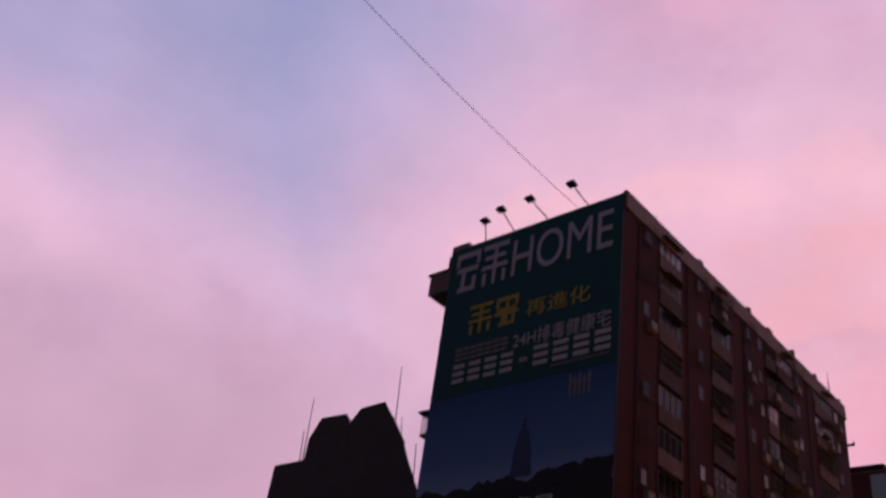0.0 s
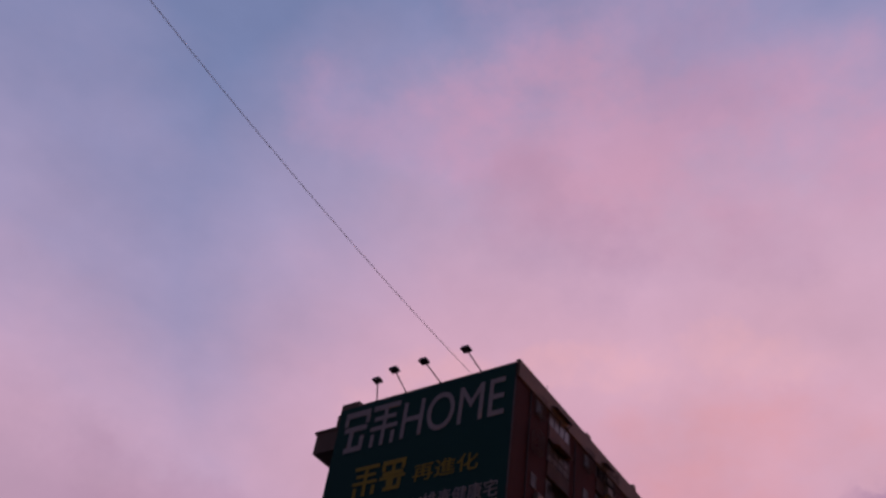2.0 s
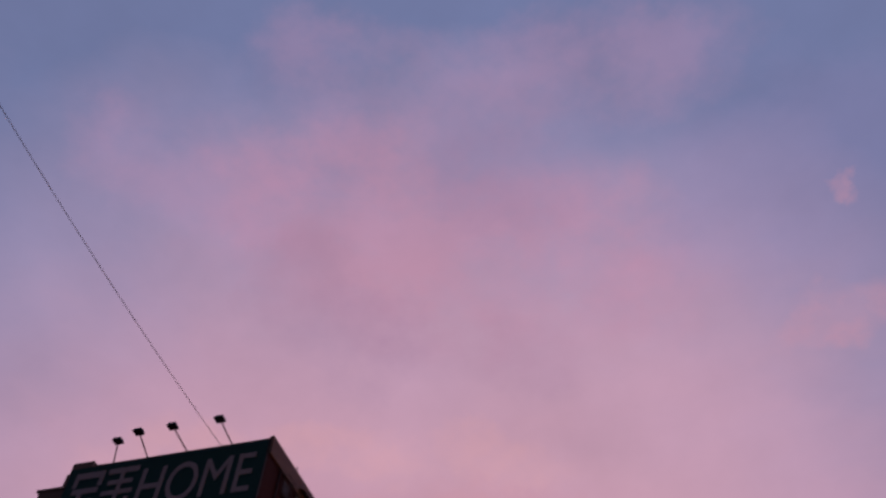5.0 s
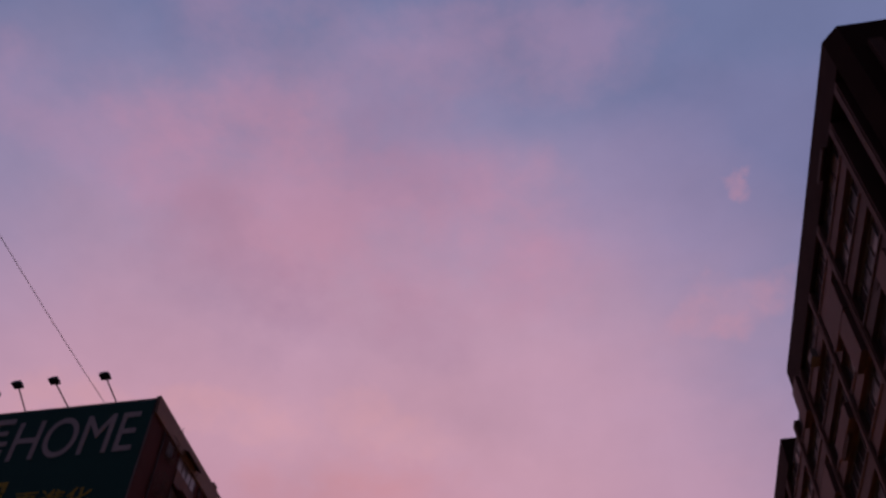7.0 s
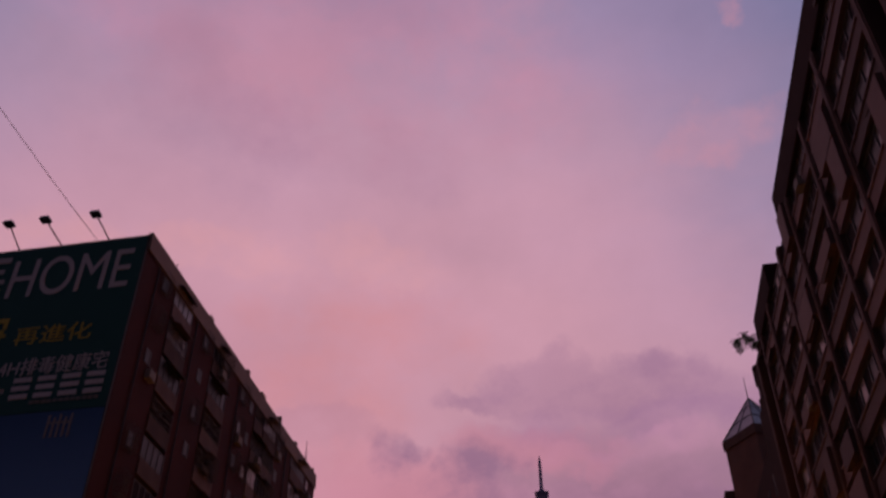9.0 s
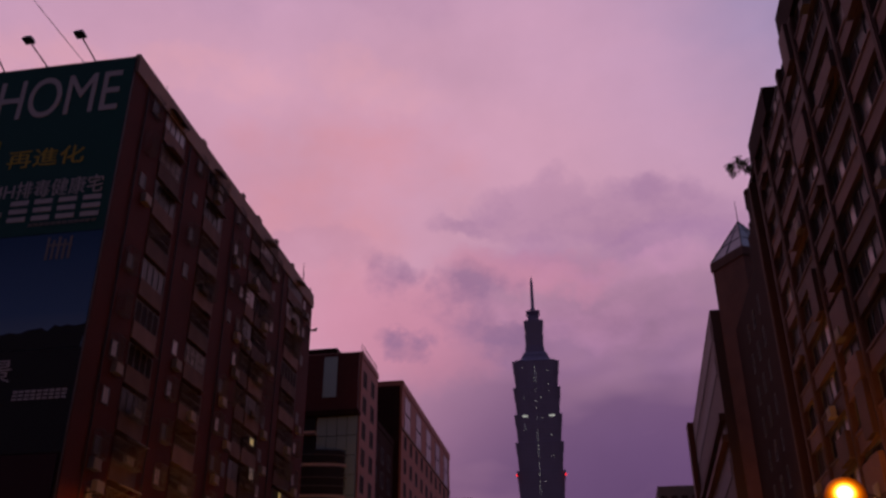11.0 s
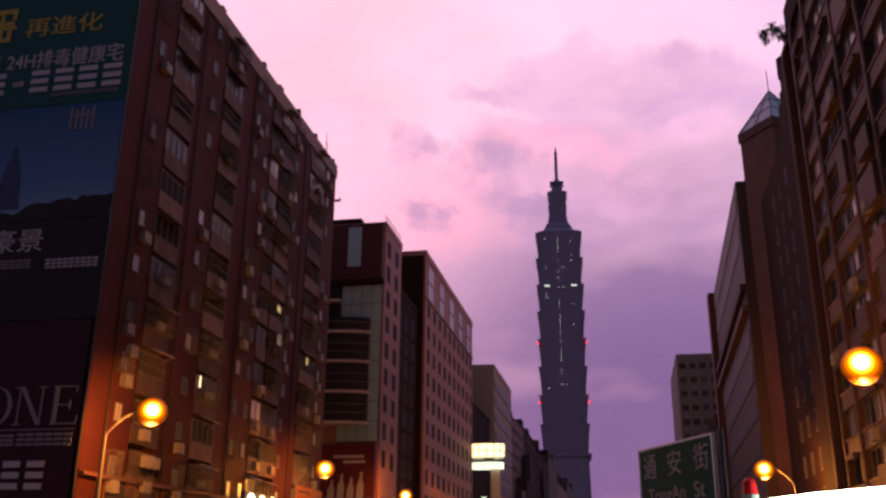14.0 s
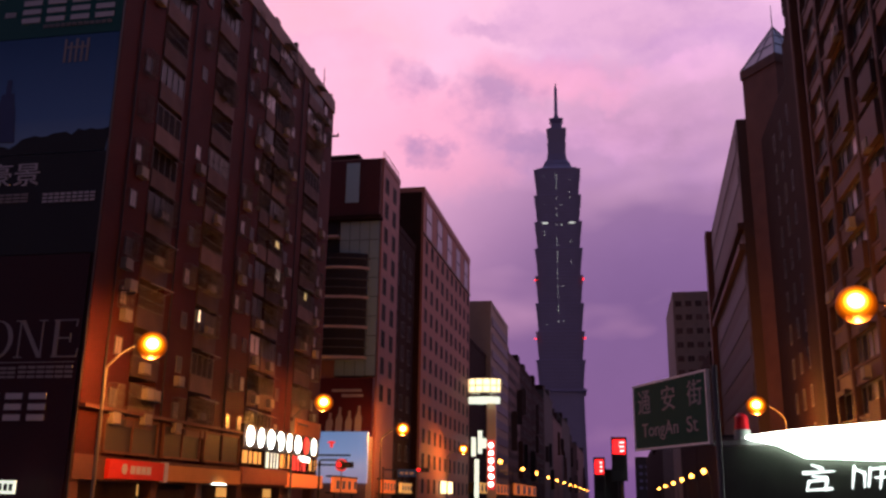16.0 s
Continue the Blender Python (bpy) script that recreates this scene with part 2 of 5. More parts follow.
def sodium_glare():
    """A lamp globe with its glare painted in: white-hot middle, amber halo fading to the rim."""
    m = glowing("sodium_lamp_glare", (1.0, 0.5, 0.1), 8.0)
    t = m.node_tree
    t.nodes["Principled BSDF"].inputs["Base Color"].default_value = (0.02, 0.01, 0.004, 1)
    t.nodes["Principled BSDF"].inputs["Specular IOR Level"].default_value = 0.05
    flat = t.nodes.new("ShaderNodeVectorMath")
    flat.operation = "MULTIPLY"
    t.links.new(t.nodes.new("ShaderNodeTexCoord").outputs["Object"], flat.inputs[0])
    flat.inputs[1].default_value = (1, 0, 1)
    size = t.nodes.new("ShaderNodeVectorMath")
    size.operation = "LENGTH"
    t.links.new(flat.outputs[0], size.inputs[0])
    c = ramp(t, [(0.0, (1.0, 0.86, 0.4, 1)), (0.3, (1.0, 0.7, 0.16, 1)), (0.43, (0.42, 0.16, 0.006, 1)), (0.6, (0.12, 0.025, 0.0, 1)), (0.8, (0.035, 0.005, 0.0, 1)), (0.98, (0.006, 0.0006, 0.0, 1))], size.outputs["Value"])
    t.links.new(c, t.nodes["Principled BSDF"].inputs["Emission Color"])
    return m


SODIUM = sodium_glare()
SODIUM_FAR = glowing("sodium_lamp_far", (1.0, 0.34, 0.04), 9)
LIT_WARM = glowing("warm_lit_glass", (1.0, 0.72, 0.4), 1.2)
LIT_WHITE = glowing("white_lit_sign", (0.85, 1.0, 0.9), 4)
LIT_SIGN = glowing("ivory_lit_sign", (1.0, 0.82, 0.42), 1.25)
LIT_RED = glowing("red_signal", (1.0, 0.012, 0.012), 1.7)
LIT_DIGIT = glowing("pale_red_segments", (1.0, 0.55, 0.5), 2.0)


def poster_print():
    """A backlit print: blue above, paler and pinkish below."""
    m = glowing("backlit_blue_poster", (0.16, 0.27, 0.5), 0.4)
    t = m.node_tree
    s = t.nodes.new("ShaderNodeSeparateXYZ")
    t.links.new(t.nodes.new("ShaderNodeTexCoord").outputs["Generated"], s.inputs[0])
    c = ramp(t, [(0.0, (0.3, 0.26, 0.42, 1)), (0.35, (0.34, 0.36, 0.55, 1)), (0.6, (0.2, 0.32, 0.58, 1)), (1.0, (0.12, 0.26, 0.52, 1))], s.outputs[2])
    t.links.new(c, t.nodes["Principled BSDF"].inputs["Emission Color"])
    return m


LIT_BLUE = poster_print()
LIT_ORANGE = glowing("orange_lit_fascia", (1.0, 0.22, 0.04), 0.25)
LIT_STALL = glowing("tube_light_glare", (0.8, 1.0, 0.84), 9)
GLOW_PAINT = glowing("self_lit_white_paint", (0.9, 1.0, 0.95), 0.9)
OFFICE_PINK = mat("pale_pink_tile", (0.24, 0.125, 0.115), 0.7, vary=0.2, scale=0.7)
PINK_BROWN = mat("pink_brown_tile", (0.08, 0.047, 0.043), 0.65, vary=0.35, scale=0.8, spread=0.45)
LIT_AMBER = glowing("amber_lit_window", (1.0, 0.5, 0.12), 0.35)
LIT_DIM = glowing("yellow_green_lit_glass", (0.75, 0.7, 0.25), 0.16)
LIT_CURTAIN = glowing("curtained_lit_glass", (0.7, 0.62, 0.55), 0.13)
LIT_COOL = glowing("pale_lit_panel", (0.85, 0.95, 0.75), 0.6)
LIT_MARK = glowing("red_lit_mark", (0.9, 0.05, 0.04), 0.5)
LIT_TOWER = glowing("tower_room_light", (0.9, 0.95, 0.8), 0.45)


# ledges and bands carry the same painted distance haze
TIER_BAND = mat("hazed_tower_band", (0.22, 0.195, 0.325), 0.5, 0.0, vary=0.2, scale=0.05, bump=0)


def gradient_blue():
    """Printed dusk picture: pale blue at the bottom to deep blue above."""
    m = mat("blue_printed_vinyl", (0.02, 0.05, 0.14), 0.5, vary=0.1, bump=0.05)
    t = m.node_tree
    co = t.nodes.new("ShaderNodeTexCoord")
    s = t.nodes.new("ShaderNodeSeparateXYZ")
    t.links.new(co.outputs["Generated"], s.inputs[0])
    c = ramp(t, [(0.0, (0.2, 0.3, 0.42, 1)), (0.3, (0.085, 0.175, 0.34, 1)), (1.0, (0.028, 0.08, 0.19, 1))], s.outputs[2])
    t.links.new(c, t.nodes["Principled BSDF"].inputs["Base Color"])
    return m


AD_BLUE = gradient_blue()


# ---- building blocks ----
def box(bm, x0, x1, y0, y1, z0, z1):
    v = [bm.verts.new((x, y, z)) for x in (x0, x1) for y in (y0, y1) for z in (z0, z1)]
    for q in ((0, 1, 3, 2), (4, 6, 7, 5), (0, 4, 5, 1), (2, 3, 7, 6), (0, 2, 6, 4), (1, 5, 7, 3)):
        bm.faces.new([v[i] for i in q])
    return v


def boxes(*spans):
    bm = bmesh.new()
    for s in spans:
        box(bm, *s)
    return bm


def prism(bm, ring0, ring1):
    """A solid between two rings of equally many points."""
    a, b = [bm.verts.new(p) for p in ring0], [bm.verts.new(p) for p in ring1]
    n = len(a)
    for i in range(n):
        bm.faces.new((a[i], a[(i + 1) % n], b[(i + 1) % n], b[i]))
    bm.faces.new(a[::-1])
    bm.faces.new(b)


def tube(bm, p0, p1, r0, r1=None, n=8):
    p0, p1 = Vector(p0), Vector(p1)
    q = (p1 - p0).to_track_quat("Z", "Y")
    r1 = r0 if r1 is None else r1
    rings = [[p + q @ Vector((r * math.cos(2 * math.pi * i / n), r * math.sin(2 * math.pi * i / n), 0)) for i in range(n)]
             for p, r in ((p0, r0), (p1, r1))]
    prism(bm, *rings)


def pipe(bm, pts, r, n=6):
    """One unbroken round bar along a line of points."""
    pts = [Vector(p) for p in pts]
    rings = []
    for i, p in enumerate(pts):
        q = (pts[min(i + 1, len(pts) - 1)] - pts[max(i - 1, 0)]).to_track_quat("Z", "Y")
        rings.append([bm.verts.new(p + q @ Vector((r * math.cos(2 * math.pi * k / n), r * math.sin(2 * math.pi * k / n), 0))) for k in range(n)])
    for a, b in zip(rings, rings[1:]):
        for k in range(n):
            bm.faces.new((a[k], a[(k + 1) % n], b[(k + 1) % n], b[k]))
    bm.faces.new(rings[0][::-1])
    bm.faces.new(rings[-1])


def mesh_of(name, bm, material):
    bmesh.ops.recalc_face_normals(bm, faces=bm.faces)
    me = bpy.data.meshes.new(name)
    bm.to_mesh(me)
    bm.free()
    me.materials.append(material)
    return me


def part(name, bm, material, parent=None, label=""):
    ob = new(name, bm if isinstance(bm, bpy.types.Mesh) else mesh_of(name, bm, material))
    ob.parent = parent
    return tagged(ob, label)


def piece(name, me, parent, x, y, z, rz=0.0):
    """One of many alike parts that share a mesh."""
    ob = new(name, me)
    ob.parent = parent
    ob.matrix_basis = pose(x, y, z, 0, 0, rz)
    return ob


def thing(name, x, y, z, label, category, group="", kind="", rz=0.0):
    ob = new(name)
    ob.matrix_basis = pose(x, y, z, 0, 0, rz)
    return tagged(ob, label, category, group, kind)


def lettering(name, words, size, material, parent, m, label="", width=1.0, deep=0.03):
    """Raised lettering with its lower left corner at m's origin, facing m's z; size is its height, width its length."""
    cu = bpy.data.curves.new(name, "FONT")
    cu.body, cu.size, cu.extrude = words, 1.0, deep
    tmp = new(name, cu)
    bpy.context.view_layer.update()
    me = bpy.data.meshes.new_from_object(tmp.evaluated_get(bpy.context.evaluated_depsgraph_get()))
    bpy.data.objects.remove(tmp)
    xy = np.array([v.co[:2] for v in me.vertices])
    (x0, y0), (x1, y1) = xy.min(0), xy.max(0)
    me.transform(Matrix.Diagonal((width / (x1 - x0), size / (y1 - y0), 1, 1)) @ pose(-x0, -y0, 0))
    me.materials.clear()
    me.materials.append(material)
    ob = new(name, me)
    ob.parent = parent
    ob.matrix_basis = m
    return tagged(ob, label)


FACING = pose(0, 0, 0, 90, 0, 0)  # lettering that faces -y, reading along +x


# ---- ground, road, pavements ----
XL, XR = -28.0, 13.6  # the two facade lines


def setting(name, bm, material, label):
    return tagged(part(name, bm, material), label, name.split("_")[0], kind="structure")


setting("ground", boxes((-3000, 3000, -3000, 3000, -0.5, -0.16)), GROUND, "dark city ground reaching to the horizon")
setting("road", boxes((-23, 9, -150, 900, -0.16, -0.12)), ASPHALT, "wide asphalt avenue between the buildings")
setting("pavement_left", boxes((XL - 2.5, -23, 20, 900, -0.16, 0.0)), PAVING, "paved footway with kerb on the avenue")
setting("pavement_right", boxes((9, XR + 2.5, -60, 900, -0.16, 0.0)), PAVING, "paved footway with kerb on the avenue")

# ---- shared pieces of facades ----
def window_mesh(w, h, name="window", frame_mat=None, d=0.12):
    """A frame with mullion, its face towards +x, about the origin."""
    bm = bmesh.new()
    f = 0.06
    box(bm, -d, 0.04, -w / 2, -w / 2 + f, -h / 2, h / 2)
    box(bm, -d, 0.04, w / 2 - f, w / 2, -h / 2, h / 2)
    box(bm, -d, 0.03, -w / 2 + f, w / 2 - f, h / 2 - f, h / 2)
    box(bm, -d, 0.06, -w / 2 + f, w / 2 - f, -h / 2, -h / 2 + f)
    box(bm, -d, 0.02, -f / 2, f / 2, -h / 2 + f, h / 2 - f)
    return mesh_of(name, bm, frame_mat or FRAME_AL)


def pane_mesh(w, h, material, name="pane"):
    return mesh_of(name, boxes((-0.02, 0.015, -w / 2 + 0.05, w / 2 - 0.05, -h / 2 + 0.05, h / 2 - 0.05)), material)


def window(parent, meshes, x, y, z, rz=0.0):
    w = piece("window", meshes[0], parent, x, y, z, rz)
    piece("pane", meshes[1], w, 0, 0, 0)
    return w


def ac_mesh():
    bm = boxes((0, 0.35, -0.42, 0.42, -0.3, 0.3), (0.35, 0.37, -0.36, 0.1, -0.25, 0.25), (-0.05, 0.4, -0.45, 0.45, -0.36, -0.32))
    return mesh_of("air_conditioner", bm, WHITE_METAL)


AC = ac_mesh()
rng = random.Random(7)

# ---- red-tiled apartment block with the painted end wall ----
AY0, AY1, AX0, AZ = 44.3, 83.9, -43.8, 41.0
apartment = thing("apartment_building", 0, 0, 0, "dark red tiled apartment block with cluttered balconies and advertising wall", "building")
PITCH = 2.93
FLOORS = [6.9 + PITCH * k for k in range(12)]
BALCONIES = [(49.0, 52.2), (56.6, 60.0), (66.2, 68.2), (68.5, 71.7), (76.2, 80.4)]
part("wall", boxes((AX0, XL - 1.6, AY0, AY1, 3.7, AZ - 1.1)), RED_TILE, apartment)
# piers between the balcony stacks stand proud of the rear wall
edges = [AY0] + [v for b in BALCONIES for v in b] + [AY1]
for a, b in zip(edges[::2], edges[1::2]):
    if b - a > 0.4:
        part("pier", boxes((XL - 1.6, XL, a, b, 3.7, AZ - 1.1)), RED_TILE, apartment)
part("parapet", boxes((AX0, XL + 0.15, AY0, AY1, AZ - 1.1, AZ - 0.2), (XL - 0.2, XL + 0.12, AY0, AY1, AZ - 0.2, AZ + 0.35),
                      (AX0, AX0 + 0.25, AY0, AY1, AZ - 0.2, AZ + 0.25), (AX0 + 0.25, XL - 0.2, AY0, AY0 + 0.25, AZ - 0.2, AZ + 0.2),
                      (AX0 + 0.25, XL - 0.2, AY1 - 0.25, AY1, AZ - 0.2, AZ + 1.1)), CONCRETE, apartment)
small = (window_mesh(0.75, 1.05), pane_mesh(0.75, 1.05, GLASS_PALE))
small_dark = (small[0], pane_mesh(0.75, 1.05, GLASS_DARK))
WINCOLS = [47.4, 55.0, 63.2, 65.2, 72.6, 81.4]
for z in FLOORS:
    for y in WINCOLS:
        if rng.random() < 0.9:
            window(apartment, small if rng.random() < 0.4 else small_dark, XL + 0.02, y + rng.uniform(-0.1, 0.1), z)
        if rng.random() < 0.25:
            piece("air_conditioner", AC, apartment, XL + 0.02, y + rng.uniform(-0.3, 0.5), z - 1.1)
rails, slabs, glazings = {}, {}, {}
for (a, b) in BALCONIES:
    w = b - a
    bm = bmesh.new()
    box(bm, -1.5, 0.1, -w / 2, w / 2, -1.5, -1.32)
    box(bm, 0.0, 0.1, -w / 2, w / 2, -1.32, -0.35)
    rails[w] = mesh_of("balcony_parapet", bm, GREY_TILE)
    bm = bmesh.new()
    n = int(w / 0.16)
    for i in range(n + 1):
        y = -w / 2 + 0.05 + i * (w - 0.1) / n
        box(bm, 0.06, 0.085, y, y + 0.02, -0.35, 1.05)
    for z in (-0.3, 0.3, 0.98):
        box(bm, 0.05, 0.095, -w / 2 + 0.04, w / 2 - 0.04, z, z + 0.035)
    slabs[w] = mesh_of("window_grille", bm, GALV)
    n = max(2, round(w / 0.9))
    bm = bmesh.new()
    for i in range(n + 1):
        y = -w / 2 + i * (w - 0.06) / n
        box(bm, 0.0, 0.08, y, y + 0.06, -0.35, 1.1)
    box(bm, 0.0, 0.07, -w / 2 + 0.06, w / 2 - 0.06, 1.04, 1.1)
    glazings[w] = (mesh_of("balcony_glazing", bm, FRAME_AL),
                   [mesh_of("pane", boxes((0.02, 0.04, -w / 2 + 0.06, w / 2 - 0.06, -0.34, 1.04)), g) for g in (GLASS_DARK, GLASS_FAR, GLASS_DARK, GLASS_PALE, GLASS_FAR)])


def awning_mesh(w, d, material):
    """A sloping corrugated sheet on two struts."""
    bm = bmesh.new()
    n = int(w / 0.12)
    rows = [[bm.verts.new((x, -w / 2 + w * i / n, z + 0.025 * (i % 2))) for i in range(n + 1)] for x, z in ((0.08, 1.25), (d, 0.95), (d, 0.91), (0.08, 1.21))]
    for a, b in zip(rows, rows[1:] + rows[:1]):
        for i in range(n):
            bm.faces.new((a[i], a[i + 1], b[i + 1], b[i]))
    for k in (0, n):
        bm.faces.new([r[k] for r in rows])
    for y in (-w / 2 + 0.1, w / 2 - 0.1):
        tube(bm, (0.05, y, 0.6), (d - 0.08, y, 0.95), 0.02, n=5)
    return mesh_of("awning", bm, material)


AWNINGS = [awning_mesh(w, d, m) for w, d, m in ((2.2, 0.75, GREY_TILE), (1.5, 0.9, WHITE_METAL), (2.6, 0.6, DARK_CONCRETE), (1.2, 0.7, GREY_TILE))]
for k, z in enumerate(FLOORS):
    for a, b in BALCONIES:
        w, y = b - a, (a + b) / 2
        piece("balcony", rails[w], apartment, XL, y, z)
        kind = rng.random()
        if kind < 0.5:
            g = piece("balcony_glazing", glazings[w][0], apartment, XL - 0.02, y, z)
            piece("pane", rng.choice(glazings[w][1]), g, 0, 0, 0)
        if kind > 0.35:
            piece("window_grille", slabs[w], apartment, XL + 0.02, y, z)
        if rng.random() < 0.5:
            piece("awning", rng.choice(AWNINGS), apartment, XL, y + rng.uniform(-0.5, 0.5), z + rng.uniform(-0.1, 0.15))
        if rng.random() < 0.2:
            piece("air_conditioner", AC, apartment, XL + 0.1, y + rng.uniform(-0.8, 0.8), z - 0.9)
# ground floor: columns, beam and shop fronts
part("shop_front", boxes((AX0, XL - 2.6, AY0 + 0.02, AY1 - 0.02, 0, 3.7)), GREY_TILE, apartment)
for y in (44.8, 53.4, 59.6, 66.4, 75.4, 83.4):
    part("column", boxes((XL - 0.9, XL - 0.1, y - 0.4, y + 0.4, 0, 2.4)), BROWN_TILE, apartment)
part("beam", boxes((XL - 2.6, XL + 0.02, AY0, AY1, 2.4, 3.7)), BROWN_TILE, apartment)
# shop windows of the first floor
for y0, y1 in ((46.8, 52.9), (53.6, 58.8), (59.4, 65.4)):
    f = part("shop_window", boxes((XL, XL + 0.16, y0, y0 + 0.12, 3.85, 5.95), (XL, XL + 0.16, y1 - 0.12, y1, 3.85, 5.95), (XL, XL + 0.15, y0 + 0.12, y1 - 0.12, 5.8, 5.95),
                                  (XL, XL + 0.2, y0 + 0.12, y1 - 0.12, 3.85, 4.0), (XL, XL + 0.14, (y0 + y1) / 2 - 0.05, (y0 + y1) / 2 + 0.05, 4.0, 5.8)), BROWN_TILE, apartment)
    part("pane", boxes((XL + 0.01, XL + 0.05, y0 + 0.1, y1 - 0.1, 3.95, 5.85)), GLASS_DARK, f)
part("ledge", boxes((XL, XL + 0.35, AY0, 66, 6.1, 6.3)), BROWN_TILE, apartment)
part("side_panel", boxes((XL + 0.16, XL + 0.3, 77.0, 83.8, 6.95, 8.3)), mat("rust_panel", (0.3, 0.1, 0.04), 0.7), apartment)
for y in (46.2, 53.0, 62.2, 74.6):
    bm = bmesh.new()
    pipe(bm, [(XL + 0.1, y, 3.8), (XL + 0.1, y, 20), (XL + 0.1, y, AZ - 1.2)], 0.06)
    part("drain_pipe", bm, DARK_METAL, apartment)
# projecting window cages
def lattice(faces_of, thickness):
    """Bars along the edges of a net of faces, as one joined grille."""
    bm = bmesh.new()
    for quad in faces_of:
        bm.faces.new([bm.verts.new(p) for p in quad])
    bmesh.ops.remove_doubles(bm, verts=bm.verts, dist=0.001)
    bmesh.ops.wireframe(bm, faces=bm.faces, thickness=thickness, use_boundary=True, use_replace=True, use_even_offset=False)
    return bm


def net(a, u, v, n, m):
    """n by m quads from corner a along u and v."""
    a, u, v = Vector(a), Vector(u) / n, Vector(v) / m
    return [[a + u * i + v * k, a + u * (i + 1) + v * k, a + u * (i + 1) + v * (k + 1), a + u * i + v * (k + 1)] for i in range(n) for k in range(m)]


def cage(w, h, d):
    n = int(w / 0.16)
    quads = net((d, -w / 2, -h / 2), (0, w, 0), (0, 0, h), n, 3) + net((0, -w / 2, -h / 2), (d, 0, 0), (0, 0, h), 3, 3) + net((0, w / 2, -h / 2), (d, 0, 0), (0, 0, h), 3, 3)
    quads += net((0, -w / 2, -h / 2), (d, 0, 0), (0, w, 0), 3, n)
    return mesh_of("window_cage", lattice(quads, 0.03), GALV)


CAGE_S, CAGE_L = cage(1.1, 1.5, 0.45), cage(2.4, 1.6, 0.55)
BUNDLE = []
for k in range(3):
    bm = bmesh.new()
    y, z = rng.uniform(-0.6, 0.6), rng.uniform(-0.5, 0.1)
    w, h = rng.uniform(0.3, 0.5), rng.uniform(0.3, 0.7)
    box(bm, 0.1, 0.35, y - w, y + w, z - 0.3, z - 0.3 + h)
    box(bm, 0.09, 0.36, y - w - 0.01, y + w + 0.01, z - 0.36 + h, z - 0.24 + h)
    BUNDLE.append(mesh_of("stored_box", bm, (GREY_TILE, DARK_CONCRETE, WHITE_METAL)[k]))
for z in FLOORS:
    for y in WINCOLS:
        if rng.random() < 0.35:
            piece("window_cage", CAGE_S, apartment, XL + 0.03, y, z)
    for a, b in BALCONIES:
        if b - a > 2.5 and rng.random() < 0.4:
            c = piece("window_cage", CAGE_L, apartment, XL + 0.1, (a + b) / 2, z + 0.3)
            if rng.random() < 0.7:
                piece("stored_box", rng.choice(BUNDLE), c, 0, 0, -0.2)
for y, z, w, h, m in ((57.0, 13.4, 0.26, 0.8, LIT_WARM), (70.3, 22.1, 0.9, 0.55, LIT_DIM), (77.9, 19.3, 0.7, 0.7, LIT_DIM), (70.8, 19.6, 0.9, 0.9, LIT_CURTAIN)):
    w_ob = part("lit_window", boxes((XL + 0.12, XL + 0.15, y - w / 2, y + w / 2, z - h / 2, z + h / 2)), m, apartment)
    part("frame", boxes((XL + 0.1, XL + 0.17, y - w / 2 - 0.05, y - w / 2, z - h / 2, z + h / 2), (XL + 0.1, XL + 0.17, y + w / 2, y + w / 2 + 0.05, z - h / 2, z + h / 2),
                        (XL + 0.1, XL + 0.18, y - w / 2 - 0.05, y + w / 2 + 0.05, z + h / 2, z + h / 2 + 0.05), (XL + 0.1, XL + 0.18, y - w / 2 - 0.05, y + w / 2 + 0.05, z - h / 2 - 0.05, z - h / 2)), FRAME_AL, w_ob)
for y, z in ((50.3, 7.4), (51.2, 7.4), (47.2, 13.3)):
    piece("air_conditioner", AC, apartment, XL + 0.4, y, z)
    for a in (y - 0.4, y + 0.34):
        part("bracket", boxes((XL, XL + 0.75, a, a + 0.06, z - 0.42, z - 0.36)), DARK_METAL, apartment)

# stair hut, ledge and side balcony at the block's rear corner
part("roof_hut", boxes((AX0 - 0.5, AX0 + 1.2, AY0 + 0.3, AY0 + 4, AZ - 0.2, AZ + 0.9)), CONCRETE, apartment)
part("rear_ledge", boxes((AX0 - 2.3, AX0, AY0 + 0.1, AY0 + 6, 37.7, 39.5), (AX0 - 2.5, AX0, AY0, AY0 + 6.2, 39.5, 39.7), (AX0 - 0.5, AX0, AY0 + 0.1, AY0 + 4, 39.7, 40.8)), CONCRETE, apartment)
bm = boxes((AX0 - 0.9, AX0, AY0 + 0.2, AY0 + 4, 25.6, 25.75), (AX0 - 1.25, AX0, AY0 + 0.1, AY0 + 4.2, 27.4, 27.55))
for k in range(5):
    box(bm, AX0 - 0.88 + k * 0.2, AX0 - 0.83 + k * 0.2, AY0 + 0.25, AY0 + 0.3, 25.75, 27.4)
part("side_balcony", bm, DARK_METAL, apartment)

for y, h, r in ((80.6, 2.6, 0.05), (80.9, 1.7, 0.03), (48.6, 1.0, 0.04)):
    bm = bmesh.new()
    tube(bm, (XL - 0.1, y, AZ), (XL - 0.1, y + 0.1, AZ + h), r, r * 0.6)
    part("antenna", bm, DARK_METAL, apartment)
for y, w, h in ((63.5, 0.5, 0.35), (67.4, 0.9, 0.25), (72.2, 0.4, 0.5), (55.1, 0.7, 0.2), (77.0, 0.5, 0.3)):
    part("roof_box", boxes((XL - 0.18, XL + 0.16, y - w / 2, y + w / 2, AZ + 0.35, AZ + 0.35 + h)), CONCRETE, apartment)
